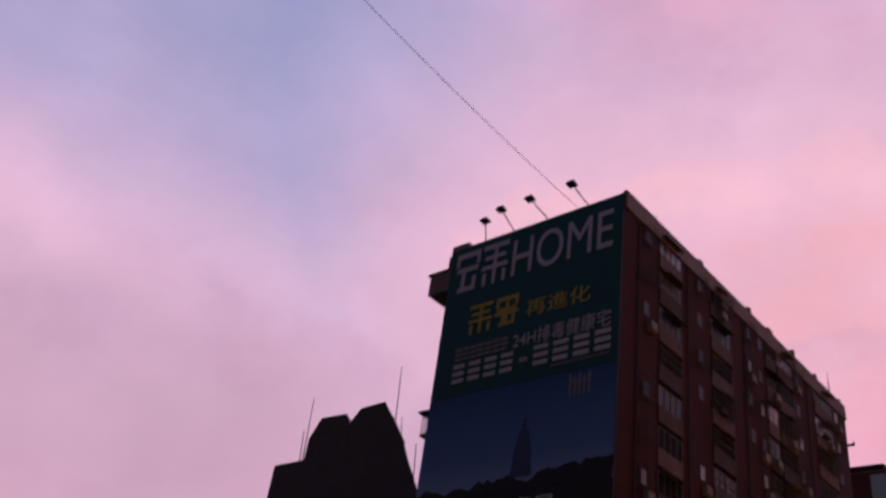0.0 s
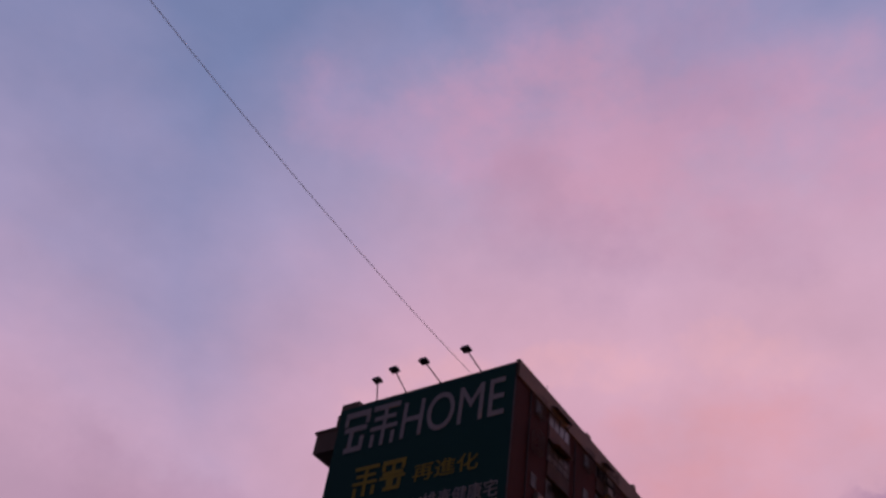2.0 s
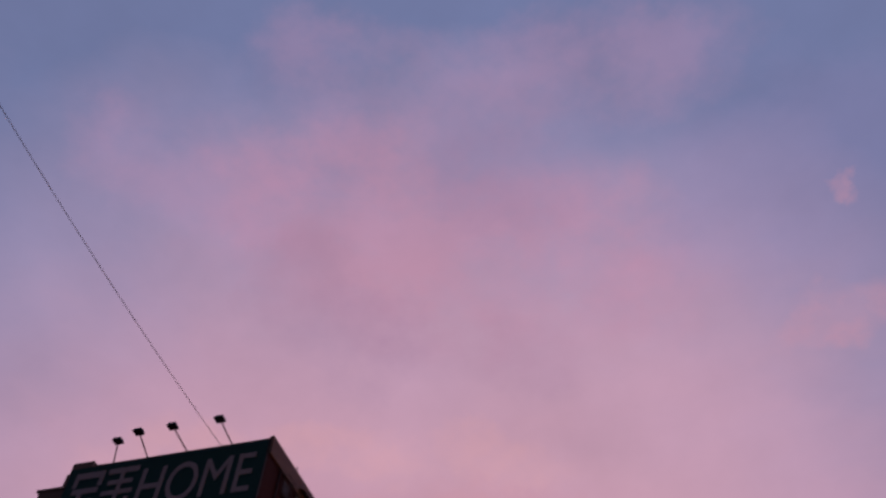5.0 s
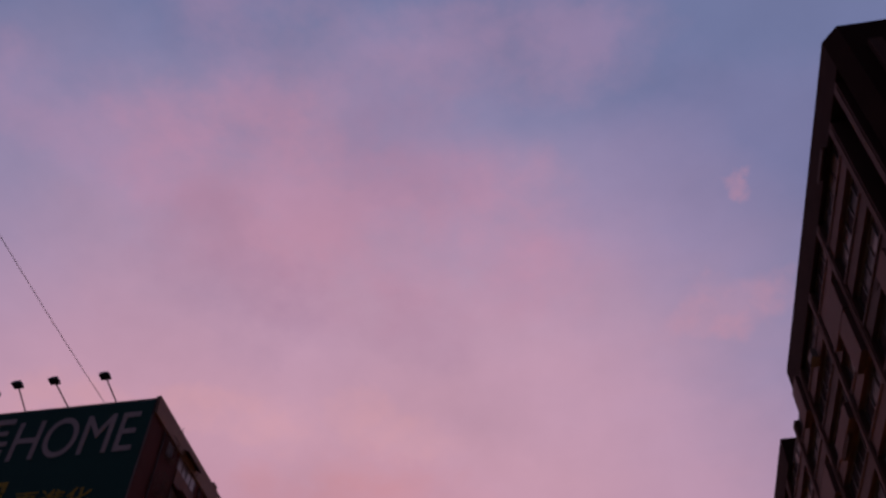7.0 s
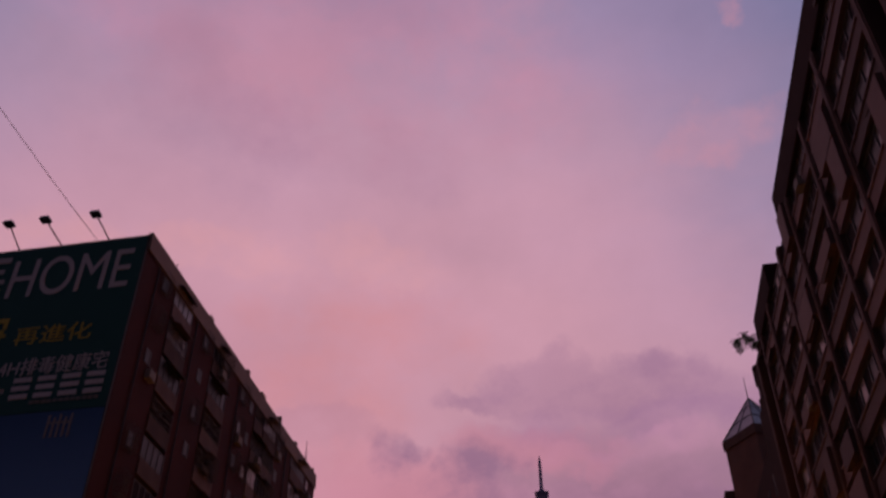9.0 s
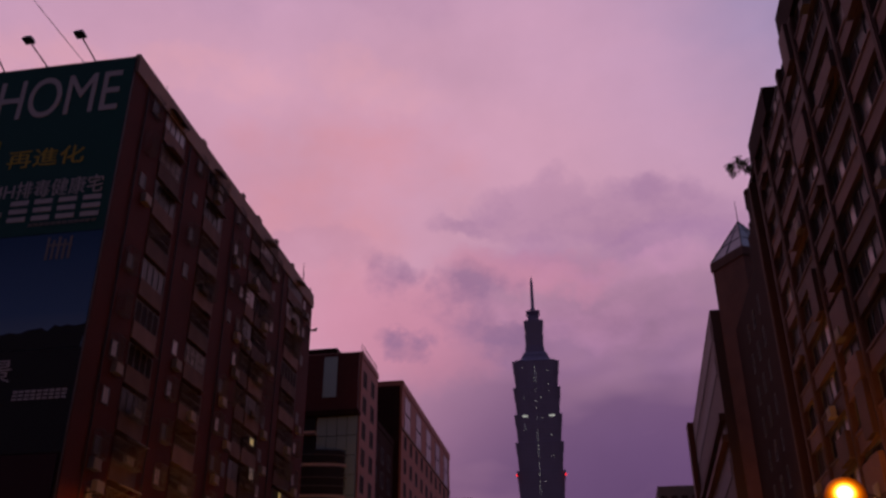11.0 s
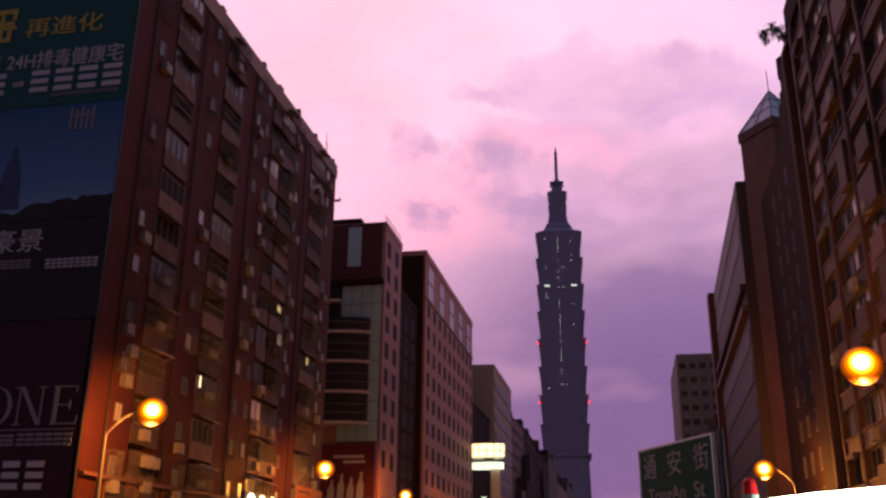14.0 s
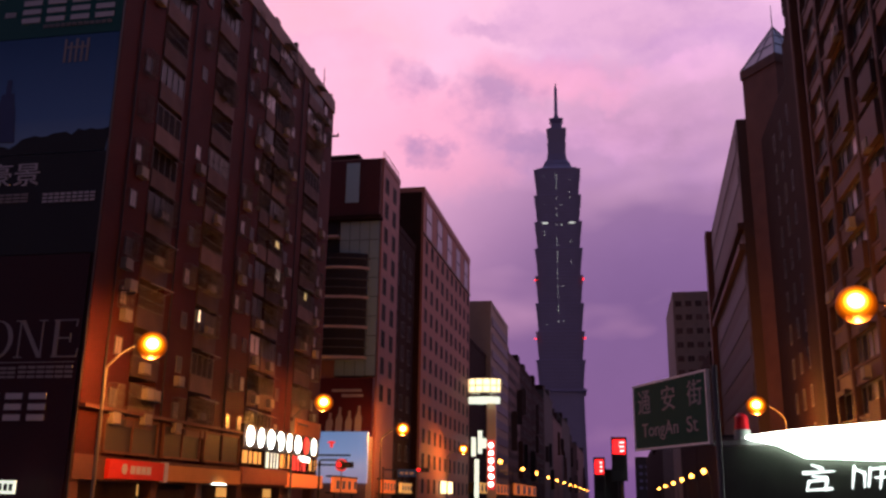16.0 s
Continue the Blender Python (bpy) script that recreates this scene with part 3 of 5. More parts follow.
part("outrigger", boxes((XL, XL + 0.7, 83.5, 83.85, 37.3, 37.4), (XL + 0.62, XL + 0.7, 83.5, 83.85, 37.4, 37.6)), DARK_METAL, apartment)

# advertising sheets on the end wall
board = thing("billboard", XL, AY0, 0, "huge printed advertising wall, green and blue above dark panels", "billboard")
FX = -15.75
part("green_sheet", boxes((FX, -0.1, -0.14, 0, 28.0, 40.95)), AD_GREEN, board)
part("blue_sheet", boxes((FX, -0.1, -0.13, 0, 20.5, 27.96)), AD_BLUE, board)
part("dark_sheet", boxes((FX, -0.1, -0.14, 0, 14.5, 20.46)), AD_NAVY, board)
part("maroon_sheet", boxes((FX, -0.3, -0.12, 0, 0.3, 14.46)), mat("maroon_printed_vinyl", (0.035, 0.012, 0.018), 0.5, vary=0.2, scale=0.4, bump=0.05), board)
# added dark strip, covers the side edge where the sheets catch sky light
part("edge_batten", boxes((-0.1, -0.03, -0.16, 0, 0.3, 40.95)), DARK_METAL, board)
bm = bmesh.new()
hill = [(FX, 20.5)] + [(FX + i * 15.7 / 40, 21.0 + 0.75 * noise.noise((i * 0.23, 3.1, 0)) + 0.45 * noise.noise((i * 1.3, 1, 0)) + 0.9 * (i / 40) ** 2) for i in range(41)] + [(-0.2, 20.5)]
prism(bm, [(x, -0.16, z) for x, z in hill], [(x, -0.135, z) for x, z in hill])
part("printed_hill", bm, AD_NAVY, board)
bm = bmesh.new()
for z0, z1, r in ((21.3, 22.6, 0.85), (22.6, 23.6, 0.7), (23.6, 24.4, 0.5), (24.4, 25.3, 0.18)):
    prism(bm, [(-6.9 - r, -0.17, z0), (-6.9 + r, -0.17, z0), (-6.9 + r * 0.8, -0.17, z1), (-6.9 - r * 0.8, -0.17, z1)],
          [(-6.9 - r, -0.14, z0), (-6.9 + r, -0.14, z0), (-6.9 + r * 0.8, -0.14, z1), (-6.9 - r * 0.8, -0.14, z1)])
part("printed_tower", bm, mat("printed_mauve", (0.05, 0.065, 0.14), 0.6), board)
for i in range(5):
    part("emblem_bar", boxes((-3.6 + i * 0.36, -3.45 + i * 0.36, -0.17, -0.13, 26.2, 27.7 - 0.2 * (i % 2))), AD_GREY, board)
part("emblem_bar", boxes((-3.6, -2.0, -0.16, -0.128, 27.1, 27.22)), AD_GREY, board)


def strokes(name, x0, x1, z0, z1, material, label, pattern):
    """A sign as plain bars of its size and colour: rows and uprights of a unit square."""
    w, h = x1 - x0, z1 - z0
    for i, (a, b, c, d) in enumerate(pattern):
        part(name, boxes((x0 + a * w, x0 + b * w, -0.2 + 0.003 * i, -0.13, z0 + c * h, z0 + d * h)), material, board, label)


DENSE = [(0.0, 1, 0.88, 1.0), (0.1, 0.9, 0.62, 0.72), (0.0, 1, 0.38, 0.48), (0.44, 0.56, 0.0, 0.88), (0.06, 0.18, 0.0, 0.3), (0.82, 0.94, 0.0, 0.3)]
OPEN = [(0.05, 0.95, 0.86, 1.0), (0.05, 0.17, 0.66, 0.86), (0.83, 0.95, 0.66, 0.86), (0.1, 0.9, 0.5, 0.62), (0.3, 0.44, 0.1, 0.5), (0.2, 0.85, 0.0, 0.12), (0.72, 0.86, 0.12, 0.36)]
strokes("sign_bar", -15.2, -12.6, 36.8, 40.4, AD_WHITE, "white bar of a sign", OPEN)
strokes("sign_bar", -12.4, -9.95, 36.8, 40.4, AD_WHITE, "white bar of a sign", DENSE)
lettering("lettering", "HOME", 3.2, AD_WHITE, board, pose(-9.5, -0.15, 36.85) @ FACING, "large white lettering", width=8.7)
strokes("sign_bar", -13.0, -10.85, 32.8, 35.2, AD_GOLD, "gold bar of a sign", DENSE)
strokes("sign_bar", -10.6, -8.4, 32.8, 35.2, AD_GOLD, "gold bar of a sign", OPEN + DENSE[2:4])
lettering("lettering", "再進化", 1.35, AD_GOLD, board, pose(-7.7, -0.15, 33.0) @ FACING, "gold lettering", width=5.3)
lettering("lettering", "24H排毒健康宅", 1.25, AD_WHITE, board, pose(-8.6, -0.15, 30.68) @ FACING, "white lettering", width=7.9)


def digit_bars(x0, z0, w, h, count, gap, material):
    """Private or unreadable characters as short plain bars."""
    for i in range(count):
        a = x0 + i * (w + gap)
        for k in range(3):
            part("number_bar", boxes((a, a + w, -0.19, -0.13, z0 + k * 0.39 * h, z0 + (k * 0.39 + 0.22) * h)), material, board)


digit_bars(-13.9, 30.8, 0.6, 1.0, 7, 0.1, AD_GREY)
digit_bars(-13.9, 29.0, 1.05, 1.5, 4, 0.4, AD_WHITE)
digit_bars(-7.9, 29.5, 0.7, 0.3, 1, 0.45, AD_WHITE)
digit_bars(-6.7, 29.0, 1.2, 1.5, 4, 0.42, AD_WHITE)
digit_bars(-5.2, 28.6, 0.3, 0.2, 12, 0.08, AD_GREY)
lettering("lettering", "豪景", 1.4, AD_WHITE, board, pose(-7.5, -0.145, 18.58) @ FACING, "white lettering", width=3.4)
digit_bars(-9.0, 17.6, 0.42, 0.5, 9, 0.07, AD_GREY)
digit_bars(-3.7, 17.5, 0.28, 0.55, 9, 0.09, AD_WHITE)


def serif_letter(bars, ring=None):
    """Thin grey serif lettering: slanted bars (x0, z0, x1, z1, width) and an oval ring with thick flanks."""
    bm = bmesh.new()
    for i, (x0, z0, x1, z1, w) in enumerate(bars):
        flat = [(x0 - w / 2, z0), (x0 + w / 2, z0), (x1 + w / 2, z1), (x1 - w / 2, z1)]
        prism(bm, [(x, -0.17 - 0.002 * i, z) for x, z in flat], [(x, -0.11, z) for x, z in flat])
    if ring:
        cx, cz, rx, rz, w = ring
        n = 28
        turns = [2 * math.pi * k / n for k in range(n + 1)]
        for a, b in zip(turns, turns[1:]):
            quad = [(cx + rx * math.cos(a), cz + rz * math.sin(a)), (cx + rx * math.cos(b), cz + rz * math.sin(b)),
                    (cx + (rx - w) * math.cos(b), cz + (rz - 0.07) * math.sin(b)), (cx + (rx - w) * math.cos(a), cz + (rz - 0.07) * math.sin(a))]
            prism(bm, [(x, -0.17, z) for x, z in quad], [(x, -0.11, z) for x, z in quad])
    part("lettering", bm, AD_GREY, board, "thin grey serif lettering")


B, T = 8.7, 10.75
serif_letter((), (-5.35, 9.72, 1.0, 1.06, 0.26))
serif_letter(((-3.95, B, -3.95, T, 0.08), (-3.85, T, -2.65, B, 0.26), (-2.6, B, -2.6, T, 0.08), (-3.95, B, -3.95, B + 0.06, 0.5), (-3.97, T - 0.06, -3.97, T, 0.55), (-2.6, T - 0.06, -2.6, T, 0.5)))
serif_letter(((-1.75, B, -1.75, T, 0.24), (-1.25, T - 0.07, -1.25, T, 1.4), (-1.2, B, -1.2, B + 0.07, 1.5), (-1.35, 9.7, -1.35, 9.77, 1.0),
              (-0.6, T - 0.4, -0.55, T, 0.06), (-0.9, 9.5, -0.9, 9.97, 0.06), (-0.45, B, -0.4, B + 0.45, 0.06)))
digit_bars(-7.5, 7.6, 0.45, 0.6, 7, 0.07, AD_GREY)
digit_bars(-3.75, 7.6, 0.45, 0.65, 6, 0.1, AD_GREY)
digit_bars(-7.1, 5.35, 1.0, 1.45, 4, 0.4, AD_WHITE)
part("rule", boxes((-15.0, -0.5, -0.16, -0.12, 8.42, 8.47)), AD_GREY, board)


def floodlight(x, dx, top):
    dx, dy = dx
    lamp = thing("floodlight", x, AY0 + 0.1, AZ + 0.2, "small dark floodlight on a slanting roof arm", "lamp", "floodlights over the billboard")
    bm = bmesh.new()
    tube(bm, (0, 0, -0.2), (dx, dy, top), 0.05)
    part("arm", bm, DARK_METAL, lamp)
    part("base", boxes((-0.12, 0.12, -0.1, 0.15, -0.2, 0.0)), DARK_METAL, lamp)
    bm = bmesh.new()
    prism(bm, [(dx - 0.36, dy - 0.34, top - 0.06), (dx + 0.36, dy - 0.34, top - 0.06), (dx + 0.36, dy + 0.26, top - 0.12), (dx - 0.36, dy + 0.26, top - 0.12)],
          [(dx - 0.25, dy - 0.24, top + 0.18), (dx + 0.25, dy - 0.24, top + 0.18), (dx + 0.25, dy + 0.2, top + 0.18), (dx - 0.25, dy + 0.2, top + 0.18)])
    part("lamp_head", bm, DARK_METAL, lamp)


for x, dx, top in ((-31.0, (-0.35, -1.9), 0.8), (-34.5, (-0.55, -1.9), 0.85), (-37.7, (-0.05, -1.9), 0.85), (-40.6, (-0.1, -0.3), 1.8)):
    floodlight(x, dx, top)

# overhead cable from the roof across the side street
cable = bmesh.new()
pipe(cable, [Vector((-31.92, 44.6, 41.2)).lerp(Vector((-31.1, -22, 48.06)), i / 32) - Vector((0, 0, 8.8 * i / 32 * (1 - i / 32))) for i in range(33)], 0.024)
tagged(part("overhead_cable", cable, mat("grey_cable_sheath", (0.3, 0.27, 0.32), 0.7, vary=0.2, scale=2)), "thin dark cable strung over the side street", "cable")
tagged(part("corner_building", boxes((-52, -31, -34, -21.5, 0, 49.6)), CONCRETE), "plain concrete block across the side street", "building")


# blocks added out of view to keep low sky light off the facades
for x0, x1, y0, y1, z in ((-60, -31, -120, -36, 36), (XR, 40, -120, -8, 40), (-60, 40, -150, -122, 34)):
    tagged(part("rear_block", boxes((x0, x1, y0, y1, 0, z)), CONCRETE), "added plain block at the rear, unseen, cutting off low sky light", "building")


# ---- further blocks on the apartment side ----
def block(name, x0, x1, y0, y1, z, material, label, parapet=0.8, group=""):
    b = thing(name, 0, 0, 0, label, "building", group)
    part("wall", boxes((x0, x1, y0, y1, 0, z - parapet)), material, b)
    part("parapet", boxes((x0, x1 + 0.1, y0, y0 + 0.3, z - parapet, z), (x0, x1 + 0.1, y1 - 0.3, y1, z - parapet, z),
                          (x0, x0 + 0.3, y0 + 0.3, y1 - 0.3, z - parapet, z), (x1 - 0.3, x1 + 0.1, y0 + 0.3, y1 - 0.3, z - parapet, z)), material, b)
    return b


# glazed office with curved balconies
office = block("office_building", -46, XL, 104.7, 113.3, 43.0, OFFICE_PINK, "pink tiled office with green glass and curved balconies")
part("roof_hut", boxes((-38, -31.5, 105.5, 111, 42.2, 44.0)), BROWN_DARK, office)
part("upper_front", boxes((-45.9, XL - 0.2, 104.0, 104.7, 35.2, 42.6)), mat("dark_maroon_panel", (0.06, 0.02, 0.022), 0.5, vary=0.25), office)
part("glass_strip", boxes((-32.6, -30.9, 103.9, 104.0, 37.0, 42.2)), GLASS_GREEN_SKY, office)
part("cornice", boxes((-46, XL + 0.1, 103.4, 104.7, 34.7, 35.2)), BROWN_DARK, office)
curtain = part("curtain_wall", boxes((-33.2, XL - 0.15, 104.3, 104.7, 15.5, 34.7)), DARK_METAL, office)
for i in range(4):
    for k in range(8):
        part("pane", boxes((-33.15 + i * 1.26, -31.97 + i * 1.26, 104.2, 104.3, 15.6 + k * 2.38, 17.9 + k * 2.38)), GLASS_GREEN_SKY, curtain)
dark_win = (window_mesh(1.7, 2.1), pane_mesh(1.7, 2.1, GLASS_FAR))
for k in range(9):
    for y in (106.6, 110.6):
        window(office, dark_win, XL + 0.02, y, 39.8 - 3.25 * k)
bowring = [(-45, 104.6)] + [(-37 + 7.9 * math.cos(a), 104.6 - 2.2 * math.sin(a)) for a in [math.pi * (1 - i / 16) for i in range(17)]][1:-1] + [(-29.1, 104.6)]
PALE_SLAB = mat("pale_balcony_edge", (0.34, 0.29, 0.29), 0.8, vary=0.3, scale=1.0)
for k in range(4):
    z = 17.5 + 3.62 * k
    bm = bmesh.new()
    prism(bm, [(x, y, z) for x, y in bowring], [(x, y, z + 0.34) for x, y in bowring])
    part("balcony_slab", bm, PALE_SLAB, office)
    bm = bmesh.new()
    inner = [(-37 + (x + 37) * 0.97, 104.6 + (y - 104.6) * 0.9) for x, y in bowring]
    top = 3.62 if k < 3 else 2.0
    prism(bm, [(x, y, z + 0.34) for x, y in inner], [(x, y, z + top) for x, y in inner])
    part("bow_window", bm, GLASS_DARK, office)
    for h in (1.3, 2.3):
        if h < top:
            bm = bmesh.new()
            pipe(bm, [(x, y - 0.1, z + h) for x, y in bowring], 0.06)
            part("balcony_rail", bm, GALV, office)
part("side_slab", boxes((-45, -33.1, 103.2, 104.7, 32.4, 32.7)), PALE_SLAB, office)
part("side_glazing", boxes((-45, -33.3, 104.1, 104.7, 28.4, 32.4), (-45, -33.3, 104.1, 104.7, 32.7, 34.7)), GLASS_DARK, office)
part("red_poster", boxes((-38, XL - 0.1, 103.2, 104.2, 8.2, 15.2)), AD_RED, office)
for i, h in enumerate((2.4, 3.0, 2.6, 3.2)):
    x, r = -33.2 + i * 1.15, 0.38
    bm = bmesh.new()
    ring = [(x - r, 8.8), (x + r, 8.8), (x + r + 0.1, 8.8 + h * 0.55), (x + 0.28, 8.8 + h * 0.75), (x + 0.3, 8.8 + h), (x + 0.02, 8.8 + h), (x - 0.05, 8.8 + h * 0.75), (x - r + 0.05, 8.8 + h * 0.55)]
    prism(bm, [(a, 103.17, z) for a, z in ring], [(a, 103.2, z) for a, z in ring])
    part("printed_bottle", bm, AD_GREY, office)
for z, a, b in ((13.6, -33.0, -29.4), (13.0, -31.8, -29.2)):
    part("poster_bar", boxes((a, b, 103.15, 103.2, z, z + 0.3)), AD_GREY, office)

bm = bmesh.new()
for k in range(9):
    tube(bm, (XL - 0.2, 105.2 + k, 43.0), (XL - 0.2, 105.2 + k, 44.1), 0.04, n=5)
pipe(bm, [(XL - 0.2, 105.2, 44.1), (XL - 0.2, 109, 44.1), (XL - 0.2, 113.2, 44.1)], 0.04)
part("roof_rail", bm, DARK_METAL, office)
annex = block("annex_building", -46, -29, 114, 128, 38.0, BROWN_DARK, "dark brown recessed block with small windows")
for k in range(10):
    for y in (117, 121, 125):
        window(annex, dark_win, -29 + 0.02, y, 34 - 3.3 * k)

# hotel with a regular grid of windows
hotel = block("hotel_building", -50, XL, 128.6, 172, 47.4, PINK_TILE, "pinkish tiled hotel with a regular grid of windows", 1.2)
part("front_wall", boxes((-49.9, XL - 0.3, 128.3, 128.6, 0, 46.5)), BROWN_DARK, hotel)
part("roof_hut", boxes((-40, -33, 131, 140, 46.2, 49.0)), BROWN_DARK, hotel)
hotel_win = (window_mesh(1.6, 2.1, d=0.3), pane_mesh(1.6, 2.1, GLASS_FAR))
panel = (window_mesh(4.2, 2.6), pane_mesh(4.2, 2.6, GLASS_PALE))
for i in range(5):
    y = 132.6 + i * 8.7
    for z in (44.3, 41.6):
        window(hotel, panel, XL + 0.02, y, z)
for k in range(11):
    for i in range(10):
        window(hotel, hotel_win, XL + 0.02, 131.2 + i * 4.3, 38.5 - 3.5 * k)
part("string_course", boxes((XL, XL + 0.2, 128.6, 172, 39.9, 40.2)), CONCRETE, hotel)

beige = block("beige_building", -50, XL, 202, 234, 45.4, BEIGE, "beige plastered building with banded windows", 1.0)
for k in range(11):
    part("window_band", boxes((XL, XL + 0.15, 203.5, 233, 41 - 3.7 * k - 0.9, 41 - 3.7 * k + 0.9)), GLASS_DARK, beige)
block("low_building", -50, -29, 172.5, 201.5, 33, BROWN_DARK, "dark mid-rise block in the row")

far_specs = [(234.5, 262, 39), (262.5, 300, 40), (300.5, 345, 38), (345.5, 390, 42), (390.5, 450, 36), (450.5, 520, 41), (520.5, 600, 35), (600.5, 700, 36)]
far_win = (window_mesh(2.4, 1.6), pane_mesh(2.4, 1.6, GLASS_FAR))
for y0, y1, z in far_specs:
    b = block("street_block", -50, XL, y0, y1, z, rng.choice([BROWN_DARK, BROWN_TILE, DARK_CONCRETE]), "distant mid-rise block of the avenue's row", group="blocks along the avenue")
    y = y0 + 2
    while y < y1 - 6:
        w, h = rng.uniform(3, 8), rng.uniform(1.2, 5.0)
        part("roof_hut", boxes((XL - rng.uniform(5, 9), XL - rng.uniform(0.3, 1.5), y, min(y + w, y1 - 1), z - 0.8, z + h)), rng.choice([BROWN_DARK, DARK_CONCRETE]), b)
        y += w + rng.uniform(3, 12)
    for k in range(3):
        y, h = rng.uniform(y0 + 2, y1 - 2), rng.uniform(5, 11)
        q = rng.uniform(5, z - h - 4)
        part("blade_sign", boxes((XL, XL + rng.uniform(0.8, 1.6), y, y + 0.4, q, q + h)), rng.choice([BROWN_TILE, AD_NAVY, GREY_TILE]), b)
    if y0 < 345:
        for k in range(int((z - 6) / 3.3)):
            for i in range(int((y1 - y0) / 5)):
                window(b, far_win, XL + 0.02, y0 + 3 + i * 5, z - 3 - 3.3 * k)

# stepped dark block behind the apartment house
stepped = thing("stepped_building", 0, 0, 0, "dark stepped apartment block with rooftop huts and antennas", "building")


def skewed(name, ring, y, depth):
    """A part with that outline, running back away from the avenue at a slant."""
    bm = bmesh.new()
    prism(bm, [(x, y, w) for x, w in ring], [(x - depth * 1.1, y + depth, w) for x, w in ring])
    part(name, bm, DARK_CONCRETE, stepped)


skewed("wall", [(-84.8, 0), (-84.8, 34.9), (-64.4, 34.9), (-63.2, 32.6), (-61.4, 29.5), (-61.4, 0)], 62, 14)
skewed("roof_hut", [(-80.4, 34.9), (-80.3, 37.7), (-78.8, 40.0), (-74.6, 39.8), (-73.7, 38.8), (-73.7, 34.9)], 62.5, 7)
skewed("roof_hut", [(-73.65, 34.9), (-73.65, 38.8), (-72.3, 40.1), (-68.7, 40.2), (-66.6, 37.6), (-64.6, 34.9)], 62.5, 7)
for x, z0, z1 in ((-80.8, 34.9, 43.0), (-81.3, 34.9, 39), (-66.8, 37.5, 44.2), (-62.7, 29.5, 34.7), (-65.4, 34.5, 38)):
    bm = bmesh.new()
    tube(bm, (x, 62.7, z0), (x - 0.5, 62.7, z1), 0.07, 0.04)
    part("antenna", bm, DARK_METAL, stepped)

# ---- tall brown block on the near side ----
RZ = 42.0
brown = thing("brown_building", 0, 0, 0, "tall brown tiled block with ribbed facade and stepped bays", "building")
R0, R1 = 24.55, 66.0
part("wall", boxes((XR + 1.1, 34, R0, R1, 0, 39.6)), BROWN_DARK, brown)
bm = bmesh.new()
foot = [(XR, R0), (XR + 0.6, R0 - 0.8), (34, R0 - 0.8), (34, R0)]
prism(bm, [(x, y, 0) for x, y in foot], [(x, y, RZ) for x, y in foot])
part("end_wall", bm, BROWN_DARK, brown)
for x in (15.0, 18.4, 21.8, 25.2):
    part("end_rib", boxes((x, x + 0.6, R0 - 1.1, R0 - 0.8, 0, 40.0)), GRANITE, brown)
for k in range(12):
    for x in (15.6, 19.0, 22.4):
        part("end_band", boxes((x, x + 2.8, R0 - 1.0, R0 - 0.8, 5.0 + 2.85 * k, 6.1 + 2.85 * k)), PINK_BROWN, brown)
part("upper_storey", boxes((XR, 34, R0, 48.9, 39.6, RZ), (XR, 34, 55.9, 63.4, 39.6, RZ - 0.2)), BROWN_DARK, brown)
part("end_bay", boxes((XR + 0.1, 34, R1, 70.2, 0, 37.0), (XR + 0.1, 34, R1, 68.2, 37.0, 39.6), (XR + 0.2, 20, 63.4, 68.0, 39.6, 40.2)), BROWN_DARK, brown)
FH = 2.85
# wide bays of three-light windows alternate with narrow bays of stacked boxes, ribs between them
rib = mesh_of("rib", boxes((0.0, 1.12, -0.32, 0.32, 4.5, 39.6), (-0.06, 0.0, -0.2, 0.2, 4.5, 39.4)), GRANITE)
WIDE, SLIM = [(51.3, 58.0), (39.6, 46.2), (27.9, 34.5)], [(58.0, 62.3), (46.2, 51.3), (34.5, 39.6)]
for y in sorted({v for b in WIDE + SLIM for v in b}):
    piece("rib", rib, brown, XR, y, 0)
for y in (R1 - 0.3, 25.6):
    piece("rib", rib, brown, XR, y, 0)


def bay_parts(w, lights):
    """Spandrel box, window frame and panes of one bay, its inner end at the origin."""
    a, b = 0.34, w - 0.34
    sill = bmesh.new()
    edge = [(1.12, -0.5), (0.04, -0.5), (0.04, -0.4), (0.1, -0.38), (0.1, 0.46), (0.02, 0.48), (0.02, 0.62), (1.12, 0.62)]
    prism(sill, [(x, a, z) for x, z in edge], [(x, b, z) for x, z in edge])
    step = (b - a) / lights
    frames = boxes((0.3, 0.5, a, b, 2.24, 2.34), (0.26, 0.5, a, b, 0.6, 0.68))
    for i in range(lights + 1):
        y = a + i * step
        box(frames, 0.31, 0.48, max(a, y - 0.05), min(b, y + 0.05), 0.68, 2.24)
    glass = [[mesh_of("pane", boxes((0.38, 0.4, a + i * step + 0.06, a + (i + 1) * step - 0.06, 0.69, 2.23)), g) for i in range(lights)] for g in (GLASS_FAR, GLASS_PALE, GLASS_DARK)]
    return mesh_of("spandrel", sill, PINK_BROWN), mesh_of("window", frames, FRAME_AL), glass


def half_bay(w, split, up):
    """A box proud of a part of a bay's spandrel."""
    return mesh_of("bay_box", boxes((-0.3, 0.017, 0.34, w * split, -0.46, 0.58 + up)), PINK_BROWN)


wide_parts, slim_parts = bay_parts(6.65, 5), bay_parts(5.1, 3)
wide_boxes, slim_boxes = [half_bay(6.65, f, u) for f, u in ((0.4, 0.5), (0.6, 0.0), (0.3, 1.7))], [half_bay(5.1, f, u) for f, u in ((0.56, 0.3), (0.7, 0.9), (0.4, 1.7))]
hood = [(-0.25, 2.1), (-0.2, 2.1), (-0.2, 2.36), (0.3, 2.4), (0.3, 2.46), (-0.25, 2.42)]
bm = bmesh.new()
